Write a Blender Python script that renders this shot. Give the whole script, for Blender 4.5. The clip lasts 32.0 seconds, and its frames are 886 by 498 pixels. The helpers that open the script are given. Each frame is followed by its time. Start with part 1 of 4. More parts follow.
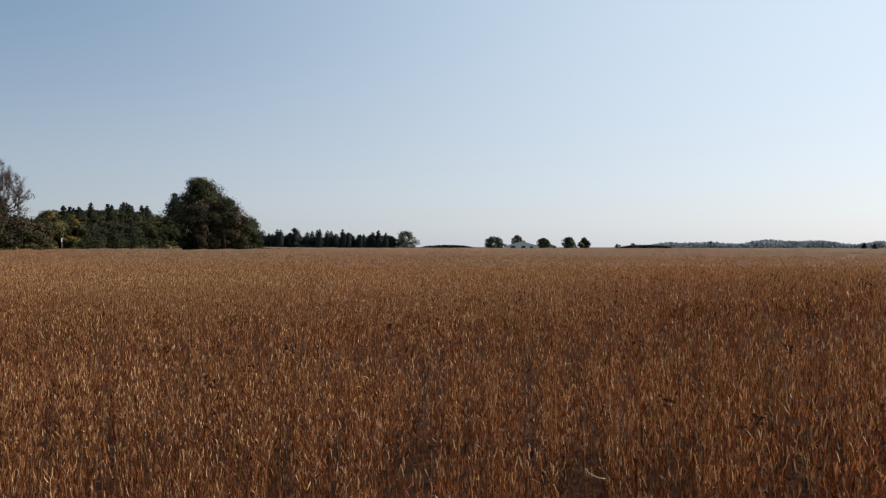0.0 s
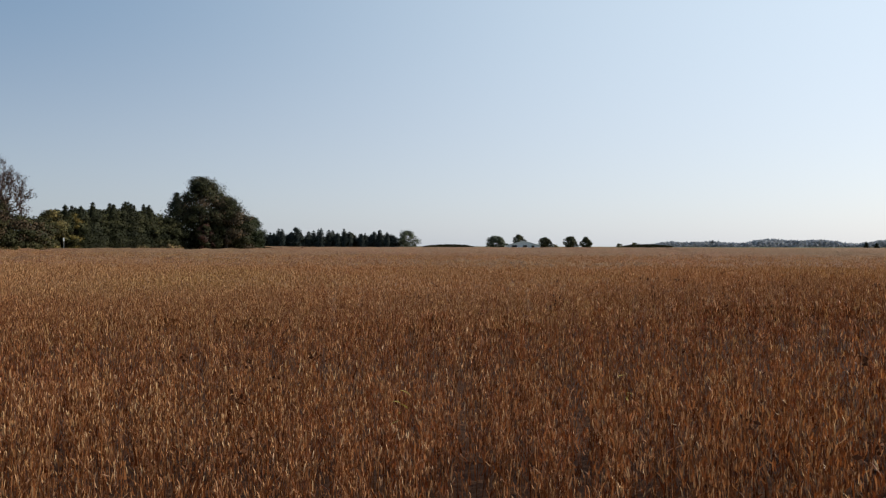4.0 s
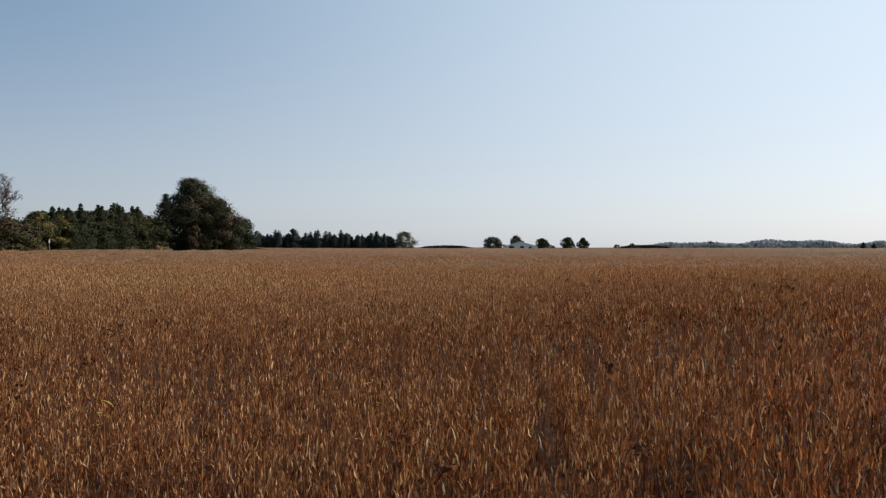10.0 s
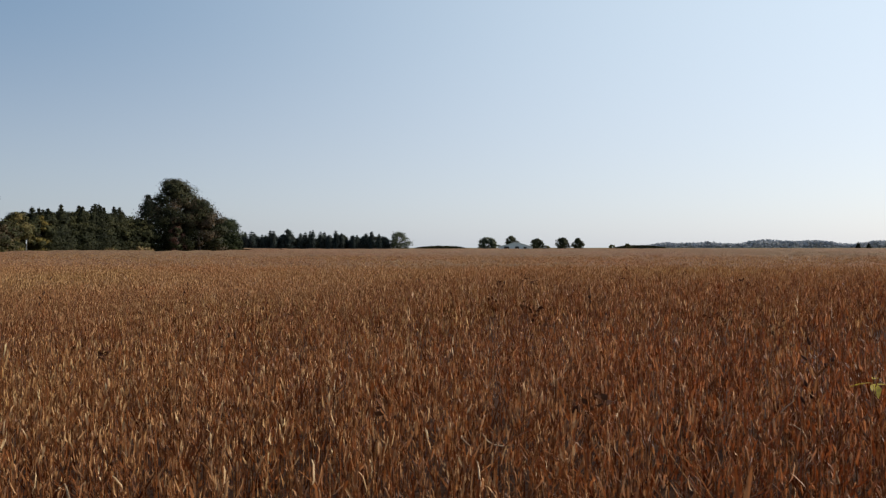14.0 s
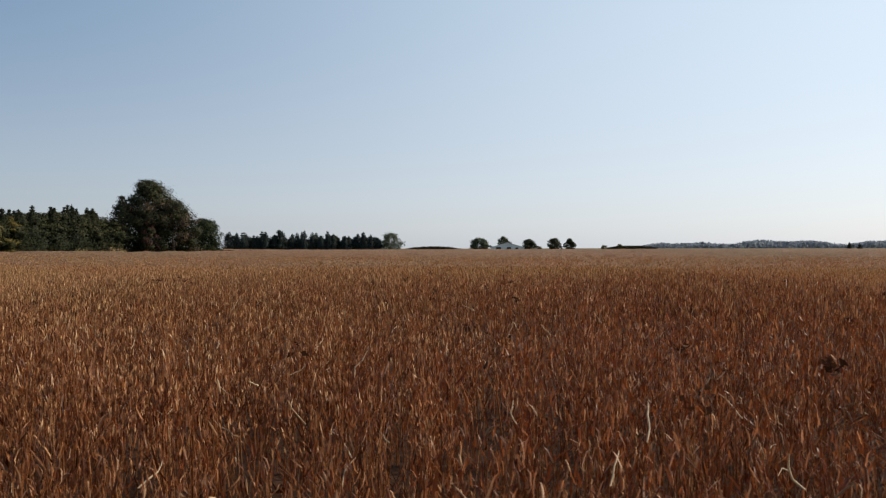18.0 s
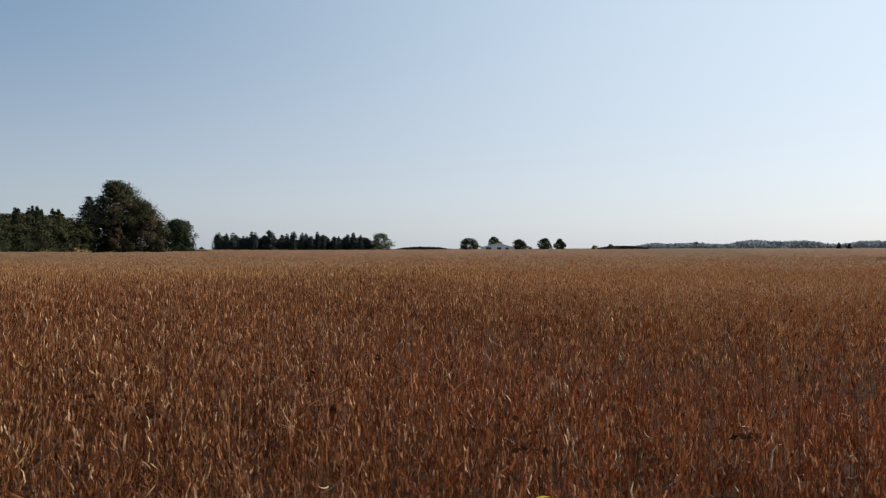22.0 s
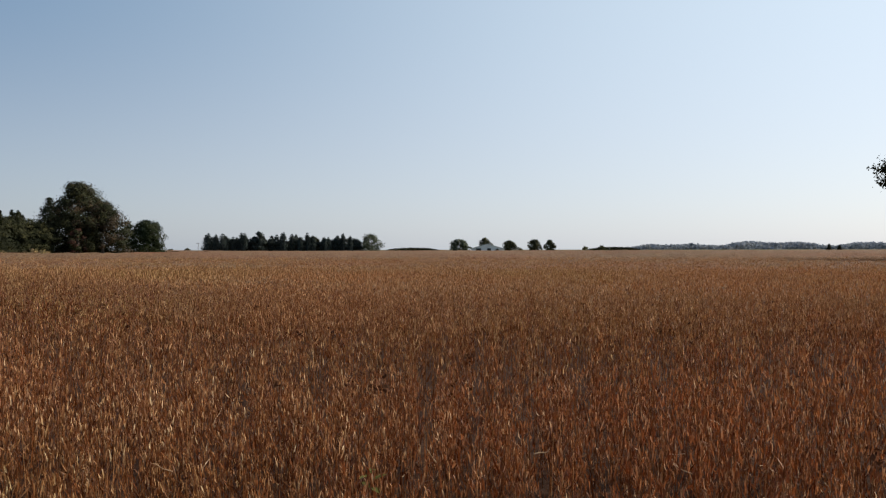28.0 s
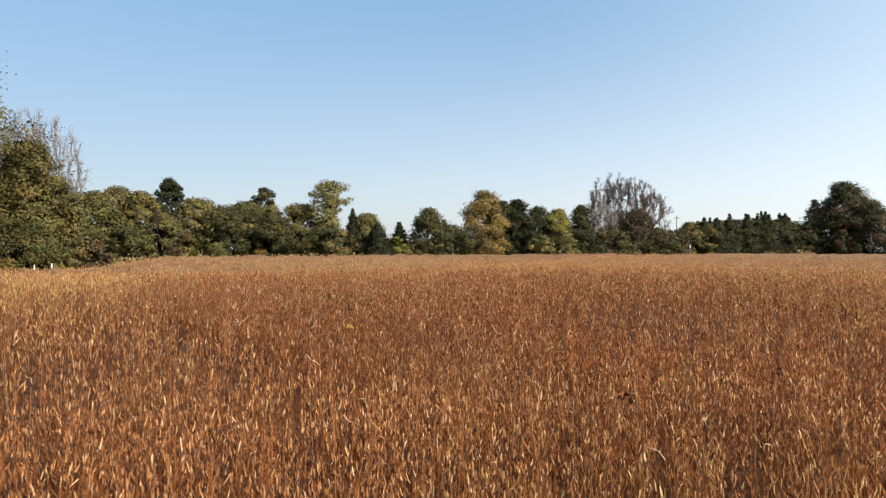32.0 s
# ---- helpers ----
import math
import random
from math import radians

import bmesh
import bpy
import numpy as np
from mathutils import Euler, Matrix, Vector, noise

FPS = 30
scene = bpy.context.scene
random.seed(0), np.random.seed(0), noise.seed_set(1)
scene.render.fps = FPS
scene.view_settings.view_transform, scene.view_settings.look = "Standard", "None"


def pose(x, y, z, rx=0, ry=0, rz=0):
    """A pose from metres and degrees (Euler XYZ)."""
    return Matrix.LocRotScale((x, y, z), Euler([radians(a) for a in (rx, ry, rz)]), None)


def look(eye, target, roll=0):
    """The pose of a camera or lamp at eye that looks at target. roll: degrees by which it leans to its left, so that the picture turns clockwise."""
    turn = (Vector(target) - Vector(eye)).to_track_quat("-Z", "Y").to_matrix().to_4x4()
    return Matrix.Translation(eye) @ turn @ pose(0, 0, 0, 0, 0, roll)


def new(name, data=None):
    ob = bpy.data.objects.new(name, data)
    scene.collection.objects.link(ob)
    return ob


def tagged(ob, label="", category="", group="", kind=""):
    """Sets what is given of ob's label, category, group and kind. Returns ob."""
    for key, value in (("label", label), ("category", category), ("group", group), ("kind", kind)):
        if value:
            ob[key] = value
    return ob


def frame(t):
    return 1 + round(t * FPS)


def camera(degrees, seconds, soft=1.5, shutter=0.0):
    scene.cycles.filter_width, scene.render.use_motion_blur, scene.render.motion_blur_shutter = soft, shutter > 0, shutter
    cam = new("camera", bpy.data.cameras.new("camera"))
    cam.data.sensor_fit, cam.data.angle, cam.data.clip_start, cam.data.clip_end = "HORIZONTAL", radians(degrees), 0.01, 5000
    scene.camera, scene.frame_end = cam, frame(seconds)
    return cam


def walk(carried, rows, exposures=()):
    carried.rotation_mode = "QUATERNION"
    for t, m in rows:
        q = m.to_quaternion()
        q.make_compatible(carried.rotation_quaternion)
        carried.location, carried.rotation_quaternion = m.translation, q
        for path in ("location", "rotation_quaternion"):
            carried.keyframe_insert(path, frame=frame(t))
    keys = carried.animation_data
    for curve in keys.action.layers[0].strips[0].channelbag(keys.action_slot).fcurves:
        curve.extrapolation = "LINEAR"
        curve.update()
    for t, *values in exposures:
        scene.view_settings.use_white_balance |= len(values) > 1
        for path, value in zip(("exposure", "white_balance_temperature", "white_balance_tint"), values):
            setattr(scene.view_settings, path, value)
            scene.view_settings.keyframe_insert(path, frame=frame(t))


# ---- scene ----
# The camera: a low drone that hovers, slides sideways over the crop, stops and pans left
cam = camera(64.2, 32.0, soft=1.25, shutter=0.06)


def eye(x, y, z, heading, tilt, lean):
    return pose(x, y, z, 90 + tilt, 0, -heading) @ pose(0, 0, 0, 0, 0, lean)


PATH = [
    (0.0, 0.28, -0.55, 1.91, -5.62, -0.17, 0.11),
    (1.0, 0.11, -0.29, 1.91, -5.62, -0.17, 0.09),
    (2.0, 0.01, -0.22, 1.91, -5.63, -0.17, 0.09),
    (2.5, -0.03, -0.24, 1.91, -5.66, -0.17, 0.11),
    (4.5, -0.09, -0.10, 1.94, -5.72, -0.24, 0.11),
    (5.0, -0.07, -0.09, 1.94, -5.72, -0.23, 0.12),
    (6.0, -0.02, -0.00, 1.94, -5.71, -0.23, 0.11),
    (7.0, 0.11, 0.17, 1.93, -5.71, -0.17, 0.10),
    (8.0, 0.52, 0.31, 1.92, -5.68, -0.16, 0.06),
    (9.0, 1.11, 0.40, 1.93, -5.67, -0.14, 0.03),
    (10.0, 1.84, 0.43, 1.92, -5.64, -0.14, 0.02),
    (11.0, 2.67, 0.46, 1.91, -5.59, -0.14, -0.01),
    (12.0, 3.55, 0.50, 1.90, -5.57, -0.10, -0.04),
    (13.0, 4.45, 0.49, 1.89, -5.56, -0.10, -0.05),
    (14.0, 5.50, 0.45, 1.88, -5.53, -0.10, -0.06),
    (15.0, 6.76, 0.42, 1.87, -5.48, -0.07, -0.04),
    (15.5, 7.43, 0.42, 1.87, -5.50, -0.05, -0.06),
    (17.5, 10.24, 0.14, 1.88, -5.33, -0.05, -0.10),
    (18.0, 11.02, 0.13, 1.88, -5.32, -0.05, -0.10),
    (19.0, 12.59, 0.04, 1.88, -5.25, -0.05, -0.10),
    (20.0, 14.24, 0.06, 1.89, -5.18, -0.05, -0.11),
    (21.0, 15.92, 0.10, 1.90, -5.10, -0.05, -0.12),
    (22.0, 17.66, 0.26, 1.90, -5.06, -0.03, -0.14),
    (23.0, 19.39, 0.34, 1.91, -4.99, -0.04, -0.17),
    (24.0, 21.11, 0.38, 1.91, -4.92, -0.04, -0.19),
    (25.0, 22.82, 0.40, 1.91, -4.82, -0.03, -0.17),
    (26.0, 24.52, 0.41, 1.91, -4.70, -0.01, -0.12),
    (26.5, 25.37, 0.40, 1.91, -4.67, -0.01, -0.12),
    (28.5, 26.72, -0.06, 1.87, -5.39, 0.10, -0.11),
    (29.0, 26.71, -0.10, 1.87, -7.41, 0.14, -0.11),
    (29.5, 26.70, -0.14, 1.87, -9.73, 0.16, -0.12),
    (30.0, 26.70, -0.17, 1.88, -15.88, 0.18, -0.13),
    (30.5, 26.69, -0.20, 1.88, -24.90, 0.20, -0.12),
    (31.0, 26.69, -0.22, 1.88, -36.77, 0.26, -0.10),
    (31.5, 26.69, -0.30, 1.89, -49.08, 0.27, -0.10),
    (32.0, 26.70, -0.35, 1.89, -61.80, 0.25, -0.10)
]
walk(cam, [(r[0], eye(*r[1:])) for r in PATH], [(0.0, 0.45, 6500, 10), (28.5, 0.45, 6500, 10), (29.5, 0.47, 6500, 10), (30.5, 0.64, 6550, 10), (31.2, 0.99, 6850, 10), (32.0, 1.34, 7050, 10)])

# ---- light ----
SUN_HEADING, SUN_HEIGHT = 68.0, 36.0
world = bpy.data.worlds.new("world")
scene.world = world
world.use_nodes = True
wn = world.node_tree.nodes
sky = wn.new("ShaderNodeTexSky")
sky.sky_type = "NISHITA"
sky.sun_disc = False
sky.sun_elevation = radians(SUN_HEIGHT)
sky.sun_rotation = radians(SUN_HEADING)
sky.altitude = 200
sky.air_density = 1.0
sky.dust_density = 1.5
sky.ozone_density = 1.2
wn["Background"].inputs["Strength"].default_value = 0.14
# autumn haze: pale towards the horizon, brighter on the sun's side
_h, _e = radians(SUN_HEADING), radians(SUN_HEIGHT)
_to = Vector((math.sin(_h) * math.cos(_e), math.cos(_h) * math.cos(_e), math.sin(_e)))
wl = world.node_tree.links
aim = wn.new("ShaderNodeTexCoord")
split = wn.new("ShaderNodeSeparateXYZ")
wl.new(aim.outputs["Generated"], split.inputs[0])
towards = wn.new("ShaderNodeVectorMath")
towards.operation = "DOT_PRODUCT"
wl.new(aim.outputs["Generated"], towards.inputs[0])
towards.inputs[1].default_value = (math.sin(_h), math.cos(_h), 0.0)


def span(source, x0, x1, y0, y1, kind="LINEAR"):
    m = wn.new("ShaderNodeMapRange")
    m.interpolation_type = kind
    for k, v in (("From Min", x0), ("From Max", x1), ("To Min", y0), ("To Max", y1)):
        m.inputs[k].default_value = v
    wl.new(source, m.inputs["Value"])
    return m.outputs[0]


def shade(fac, a, b):
    m = wn.new("ShaderNodeMix")
    m.data_type = "RGBA"
    wl.new(fac, m.inputs[0])
    for sock, v in ((6, a), (7, b)):
        if isinstance(v, tuple):
            m.inputs[sock].default_value = (*v, 1)
        else:
            wl.new(v, m.inputs[sock])
    return m.outputs[2]


low = shade(span(towards.outputs["Value"], -1.0, 1.0, 0.0, 1.0), (0.84, 1.1, 1.5), (4.2, 4.44, 4.8))
high = shade(span(towards.outputs["Value"], -0.6, 0.95, 0.0, 1.0, "SMOOTHSTEP"), (0.6, 1.18, 1.95), (3.85, 4.44, 4.87))
band = shade(span(split.outputs[2], 0.0, 0.36, 0.0, 1.0, "SMOOTHSTEP"), low, high)
full = shade(span(split.outputs[2], 0.3, 0.85, 0.82, 0.1, "SMOOTHSTEP"), sky.outputs[0], band)
wl.new(full, wn["Background"].inputs["Color"])

sun = new("sun", bpy.data.lights.new("sun", "SUN"))
sun.data.energy = 3.15
sun.data.angle = radians(0.6)
sun.data.color = (1.0, 0.93, 0.82)
sun.matrix_world = look(_to * 200, (0, 0, 0))


# ---- materials ----
def material(name, rough=0.8, spec=0.2):
    m = bpy.data.materials.new(name)
    m.use_nodes = True
    b = m.node_tree.nodes["Principled BSDF"]
    b.inputs["Roughness"].default_value = rough
    b.inputs["Specular IOR Level"].default_value = spec
    return m, m.node_tree.nodes, m.node_tree.links, b


def ramp(nodes, stops):
    r = nodes.new("ShaderNodeValToRGB")
    while len(r.color_ramp.elements) < len(stops):
        r.color_ramp.elements.new(0.5)
    for e, (p, c) in zip(r.color_ramp.elements, stops):
        e.position, e.color = p, (*c, 1)
    return r


def coords(nodes, links, scale, detail=4.0, rough=0.55):
    c = nodes.new("ShaderNodeTexCoord")
    n = nodes.new("ShaderNodeTexNoise")
    n.inputs["Scale"].default_value = scale
    n.inputs["Detail"].default_value = detail
    n.inputs["Roughness"].default_value = rough
    links.new(c.outputs["Object"], n.inputs["Vector"])
    return n


def blend(nodes, links, a, b, fac, mode="MIX"):
    x = nodes.new("ShaderNodeMix")
    x.data_type, x.blend_type = "RGBA", mode
    for sock, v in ((6, a), (7, b), (0, fac)):
        if hasattr(v, "links"):
            links.new(v, x.inputs[sock])
        else:
            x.inputs[sock].default_value = (*v, 1) if isinstance(v, tuple) else v
    return x.outputs[2]


def island_material(name, stops, patch=None, patch_scale=0.15, rough=0.7, spec=0.2, through_light=0.0, fleck=30.0, glow=None, fuzz=0.0):
    """Colour by each loose piece, with drifts over metres and fine flecks."""
    m, n, l, b = material(name, rough, spec)
    b.inputs["Sheen Weight"].default_value = fuzz
    b.inputs["Sheen Roughness"].default_value = 0.45
    b.inputs["Sheen Tint"].default_value = (1.0, 0.86, 0.76, 1)
    g = n.new("ShaderNodeNewGeometry")
    r = ramp(n, stops)
    l.new(g.outputs["Random Per Island"], r.inputs[0])
    col = r.outputs[0]
    if patch:
        big = coords(n, l, patch_scale, 3.0)
        pr = ramp(n, [(0.35, patch[0]), (0.5, (1, 1, 1)), (0.68, patch[1])])
        l.new(big.outputs[0], pr.inputs[0])
        col = blend(n, l, col, pr.outputs[0], 1.0, "MULTIPLY")
    small = coords(n, l, fleck, 3.0)
    fr = ramp(n, [(0.3, (0.78, 0.76, 0.74)), (0.7, (1.18, 1.18, 1.16))])
    l.new(small.outputs[0], fr.inputs[0])
    col = blend(n, l, col, fr.outputs[0], 1.0, "MULTIPLY")
    l.new(col, b.inputs["Base Color"])
    if through_light:
        t = n.new("ShaderNodeBsdfTranslucent")
        l.new(blend(n, l, col, glow, 1.0, "MULTIPLY") if glow else col, t.inputs["Color"])
        x = n.new("ShaderNodeMixShader")
        x.inputs[0].default_value = through_light
        l.new(b.outputs[0], x.inputs[1])
        l.new(t.outputs[0], x.inputs[2])
        l.new(x.outputs[0], n["Material Output"].inputs[0])
    return m


def bump(n, l, b, source, strength, distance):
    k = n.new("ShaderNodeBump")
    k.inputs["Strength"].default_value = strength
    k.inputs["Distance"].default_value = distance
    l.new(source, k.inputs["Height"])
    l.new(k.outputs[0], b.inputs["Normal"])


MAT_POD = island_material("ripe_pods", [(0.0, (0.115, 0.042, 0.015)), (0.4, (0.226, 0.096, 0.035)), (0.72, (0.347, 0.171, 0.068)),
                                        (0.9, (0.492, 0.291, 0.136)), (1.0, (0.653, 0.472, 0.276))],
                          ((1.0, 0.86, 0.77), (1.0, 1.08, 0.92)), 0.22, 0.5, 0.24, 0.24, 60.0, (1.25, 0.66, 0.38), 0.08)
MAT_PODDARK = island_material("dark_ripe_pods", [(0.0, (0.088, 0.030, 0.011)), (0.4, (0.160, 0.063, 0.024)), (0.75, (0.245, 0.108, 0.043)), (0.93, (0.390, 0.215, 0.102)), (1.0, (0.600, 0.430, 0.260))],
                              ((1.0, 0.86, 0.77), (1.0, 1.08, 0.92)), 0.22, 0.5, 0.3, 0.28, 60.0, (1.2, 0.64, 0.36), 0.15)
# paler, less red pods; the haze over the far crop is in their colour
MAT_PODPALE = island_material("paler_pods", [(0.0, (0.163, 0.071, 0.028)), (0.35, (0.286, 0.142, 0.058)), (0.7, (0.399, 0.224, 0.100)), (1.0, (0.546, 0.357, 0.179))],
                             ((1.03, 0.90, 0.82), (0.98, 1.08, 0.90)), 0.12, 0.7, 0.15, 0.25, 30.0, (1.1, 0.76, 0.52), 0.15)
MAT_STALK = island_material("dry_stalks", [(0.0, (0.12, 0.040, 0.013)), (0.7, (0.20, 0.075, 0.026)), (1.0, (0.32, 0.165, 0.072))], None, 1, 0.9, 0.04, 0.0, 40.0)
MAT_DRYLEAF = island_material("dry_petioles", [(0.0, (0.07, 0.022, 0.008)), (0.5, (0.15, 0.05, 0.018)), (1.0, (0.26, 0.11, 0.042))], None, 1, 0.9, 0.04, 0.2, 40.0, (1.2, 0.82, 0.64))


def plain_noise_material(name, stops, scale, rough=0.9, depth=0.03, strength=0.8, big=None):
    m, n, l, b = material(name, rough, 0.1)
    a = coords(n, l, scale, 6.0, 0.65)
    r = ramp(n, stops)
    l.new(a.outputs[0], r.inputs[0])
    col = r.outputs[0]
    if big:
        c = coords(n, l, big[0], 4.0)
        br = ramp(n, [(0.35, big[1]), (0.65, big[2])])
        l.new(c.outputs[0], br.inputs[0])
        col = blend(n, l, col, br.outputs[0], 1.0, "MULTIPLY")
    l.new(col, b.inputs["Base Color"])
    bump(n, l, b, a.outputs[0], strength, depth)
    return m


MAT_SOIL = plain_noise_material("soil", [(0.3, (0.034, 0.017, 0.010)), (0.55, (0.068, 0.032, 0.017)), (0.75, (0.13, 0.064, 0.032))], 9.0, 0.95, 0.03, 0.9, (0.02, (0.85, 0.85, 0.8), (1.1, 1.05, 1.0)))
MAT_CANOPY = plain_noise_material("ripe_canopy", [(0.3, (0.085, 0.044, 0.022)), (0.5, (0.172, 0.096, 0.052)), (0.72, (0.285, 0.172, 0.097))], 3.2, 0.85, 0.25, 1.0, (0.03, (1.08, 0.92, 0.84), (0.96, 1.04, 0.98)))
MAT_GRASS = plain_noise_material("rough_grass", [(0.3, (0.06, 0.058, 0.022)), (0.55, (0.13, 0.115, 0.045)), (0.75, (0.25, 0.19, 0.095))], 2.5, 0.9, 0.1, 0.9, (0.05, (0.85, 0.9, 0.8), (1.15, 1.05, 1.0)))
MAT_BARK = plain_noise_material("bark", [(0.3, (0.05, 0.04, 0.032)), (0.7, (0.16, 0.13, 0.105))], 12.0, 0.9, 0.03, 0.8)
MAT_TWIG = plain_noise_material("twigs", [(0.3, (0.034, 0.022, 0.019)), (0.7, (0.082, 0.051, 0.044))], 6.0, 0.9, 0.02, 0.5)
MAT_PALEBARK = plain_noise_material("pale_bark", [(0.3, (0.11, 0.1, 0.1)), (0.7, (0.25, 0.23, 0.225))], 12.0, 0.9, 0.02, 0.6)


MAT_WHITE = plain_noise_material("white_paint", [(0.3, (0.62, 0.62, 0.6)), (0.7, (0.8, 0.8, 0.78))], 1.5, 0.6, 0.01, 0.2)
MAT_ROOF = plain_noise_material("pale_metal_roof", [(0.3, (0.42, 0.44, 0.46)), (0.7, (0.55, 0.57, 0.58))], 0.8, 0.45, 0.01, 0.2)
MAT_DOORSHADE = plain_noise_material("doorway_shade", [(0.3, (0.02, 0.02, 0.022)), (0.7, (0.05, 0.05, 0.052))], 1.0, 0.8, 0.01, 0.2)
MAT_STEEL = plain_noise_material("weathered_steel", [(0.3, (0.14, 0.14, 0.14)), (0.7, (0.25, 0.25, 0.24))], 8.0, 0.5, 0.01, 0.2)

MAT_STRAW = island_material("pale_straw", [(0.0, (0.28, 0.16, 0.08)), (1.0, (0.6, 0.44, 0.26))], None, 1, 0.6, 0.25, 0.0, 40.0)
MAT_SEED = island_material("dead_seed_heads", [(0.0, (0.03, 0.015, 0.01)), (1.0, (0.09, 0.045, 0.028))], None, 1, 0.9, 0.1, 0.0, 40.0)
MAT_HUSK = island_material("dead_leaves", [(0.0, (0.05, 0.02, 0.01)), (1.0, (0.13, 0.055, 0.025))], None, 1, 0.9, 0.08, 0.1, 40.0)
MAT_LATE_GREEN = island_material("late_green_leaf", [(0.0, (0.075, 0.08, 0.02)), (1.0, (0.15, 0.14, 0.04))], None, 1, 0.85, 0.05, 0.35, 40.0)
MAT_BRIGHT_YELLOW = island_material("bright_yellow_leaf", [(0.0, (0.45, 0.34, 0.03)), (1.0, (0.6, 0.47, 0.06))], None, 1, 0.6, 0.25, 0.35, 40.0)
MAT_LATE_YELLOW = island_material("late_yellow_leaf", [(0.0, (0.22, 0.18, 0.03)), (1.0, (0.42, 0.34, 0.06))], None, 1, 0.6, 0.25, 0.35, 40.0)


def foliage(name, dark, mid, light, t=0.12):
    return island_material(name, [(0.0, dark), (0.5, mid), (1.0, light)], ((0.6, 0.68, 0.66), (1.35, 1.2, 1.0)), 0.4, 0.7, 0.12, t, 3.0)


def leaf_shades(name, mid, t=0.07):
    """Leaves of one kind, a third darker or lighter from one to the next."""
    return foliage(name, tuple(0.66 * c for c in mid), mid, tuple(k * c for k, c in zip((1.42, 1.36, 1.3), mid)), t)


LEAF = {
    "green": leaf_shades("leaf_green", (0.080, 0.078, 0.028)),
    "olive": leaf_shades("leaf_olive", (0.108, 0.090, 0.033)),
    "dark": leaf_shades("leaf_dark", (0.040, 0.041, 0.016)),
    "maple": leaf_shades("leaf_maple", (0.032, 0.034, 0.014)),
    "rust": leaf_shades("leaf_rust", (0.068, 0.048, 0.028)),
    "red": leaf_shades("leaf_red", (0.060, 0.028, 0.019)),
    "gold": leaf_shades("leaf_gold", (0.110, 0.086, 0.022)),
    "yellow": leaf_shades("leaf_yellow", (0.165, 0.116, 0.038)),
    "lime": leaf_shades("leaf_lime", (0.110, 0.110, 0.027)),
    "poplar": leaf_shades("leaf_poplar", (0.135, 0.128, 0.052)),
    # pale blue-grey and light-passing: the ridge's haze is painted into this leaf
    "far": leaf_shades("leaf_far_hazed", (0.24, 0.27, 0.32), 0.4),
    "spruce": leaf_shades("needles_spruce", (0.016, 0.019, 0.008), 0.05),
    "pine": leaf_shades("needles_pine", (0.024, 0.027, 0.011), 0.06),
    "cedar": leaf_shades("scales_cedar", (0.023, 0.030, 0.010), 0.08),
    # far plantation green, made paler and bluer to carry the distance haze
    "distance": leaf_shades("needles_far_hazed", (0.03, 0.04, 0.036), 0.08),
    "grey_green": leaf_shades("leaf_grey_green", (0.072, 0.084, 0.05)),
    "tan": leaf_shades("dry_grass", (0.24, 0.17, 0.085)),
}


# ---- mesh helpers ----
def mesh_from(name, verts, faces, mat, smooth=False):
    """A mesh out of arrays: verts (n, 3) and faces (m, k) of one size k."""
    me = bpy.data.meshes.new(name)
    v = np.asarray(verts, dtype=np.float32)
    f = np.asarray(faces, dtype=np.int32)
    k = f.shape[1]
    me.vertices.add(len(v))
    me.vertices.foreach_set("co", v.ravel())
    me.loops.add(f.size)
    me.loops.foreach_set("vertex_index", f.ravel())
    me.polygons.add(len(f))
    me.polygons.foreach_set("loop_start", np.arange(0, f.size, k, dtype=np.int32))
    me.polygons.foreach_set("loop_total", np.full(len(f), k, dtype=np.int32))
    if smooth:
        me.polygons.foreach_set("use_smooth", np.ones(len(f), dtype=bool))
    me.materials.append(mat)
    me.update(calc_edges=True)
    return me


def leaf_mesh(name, arrays, facing, mat):
    """Leaf triangles that take the light as the lobe they sit on does."""
    me = mesh_from(name, *arrays, mat, True)
    flat = facing / (np.linalg.norm(facing, axis=1)[:, None] + 1e-9)
    me.normals_split_custom_set_from_vertices(np.repeat(flat, 3, axis=0).tolist())
    return me


def part(name, me, parent, label="", kind=""):
    ob = new(name, me)
    ob.parent = parent
    return tagged(ob, label=label, kind=kind)


def bm_part(name, bm, mat, parent, label=""):
    me = bpy.data.meshes.new(name)
    bm.to_mesh(me)
    bm.free()
    me.materials.append(mat)
    return part(name, me, parent, label)


def box(bm, x0, y0, z0, x1, y1, z1, bevel=0.0):
    r = bmesh.ops.create_cube(bm, size=1.0, matrix=Matrix.Translation(((x0 + x1) / 2, (y0 + y1) / 2, (z0 + z1) / 2)) @ Matrix.Diagonal((x1 - x0, y1 - y0, z1 - z0, 1)))
    if bevel:
        bmesh.ops.bevel(bm, geom=list({e for v in r["verts"] for e in v.link_edges}), offset=bevel, segments=1, affect="EDGES")


def smooth_step(a, b, x):
    t = np.clip((np.asarray(x, dtype=float) - a) / (b - a), 0, 1)
    return t * t * (3 - 2 * t)


def lump(x, y, s, k=0.0):
    """A cheap drift in -1..1 over about s metres."""
    x, y = np.asarray(x) / s, np.asarray(y) / s
    return (np.sin(x * 2.1 + 1.3 * np.sin(y * 1.7 + k) + k) + np.sin(y * 2.6 + 1.1 * np.sin(x * 1.9 - k) + 2.3 * k)) * 0.5


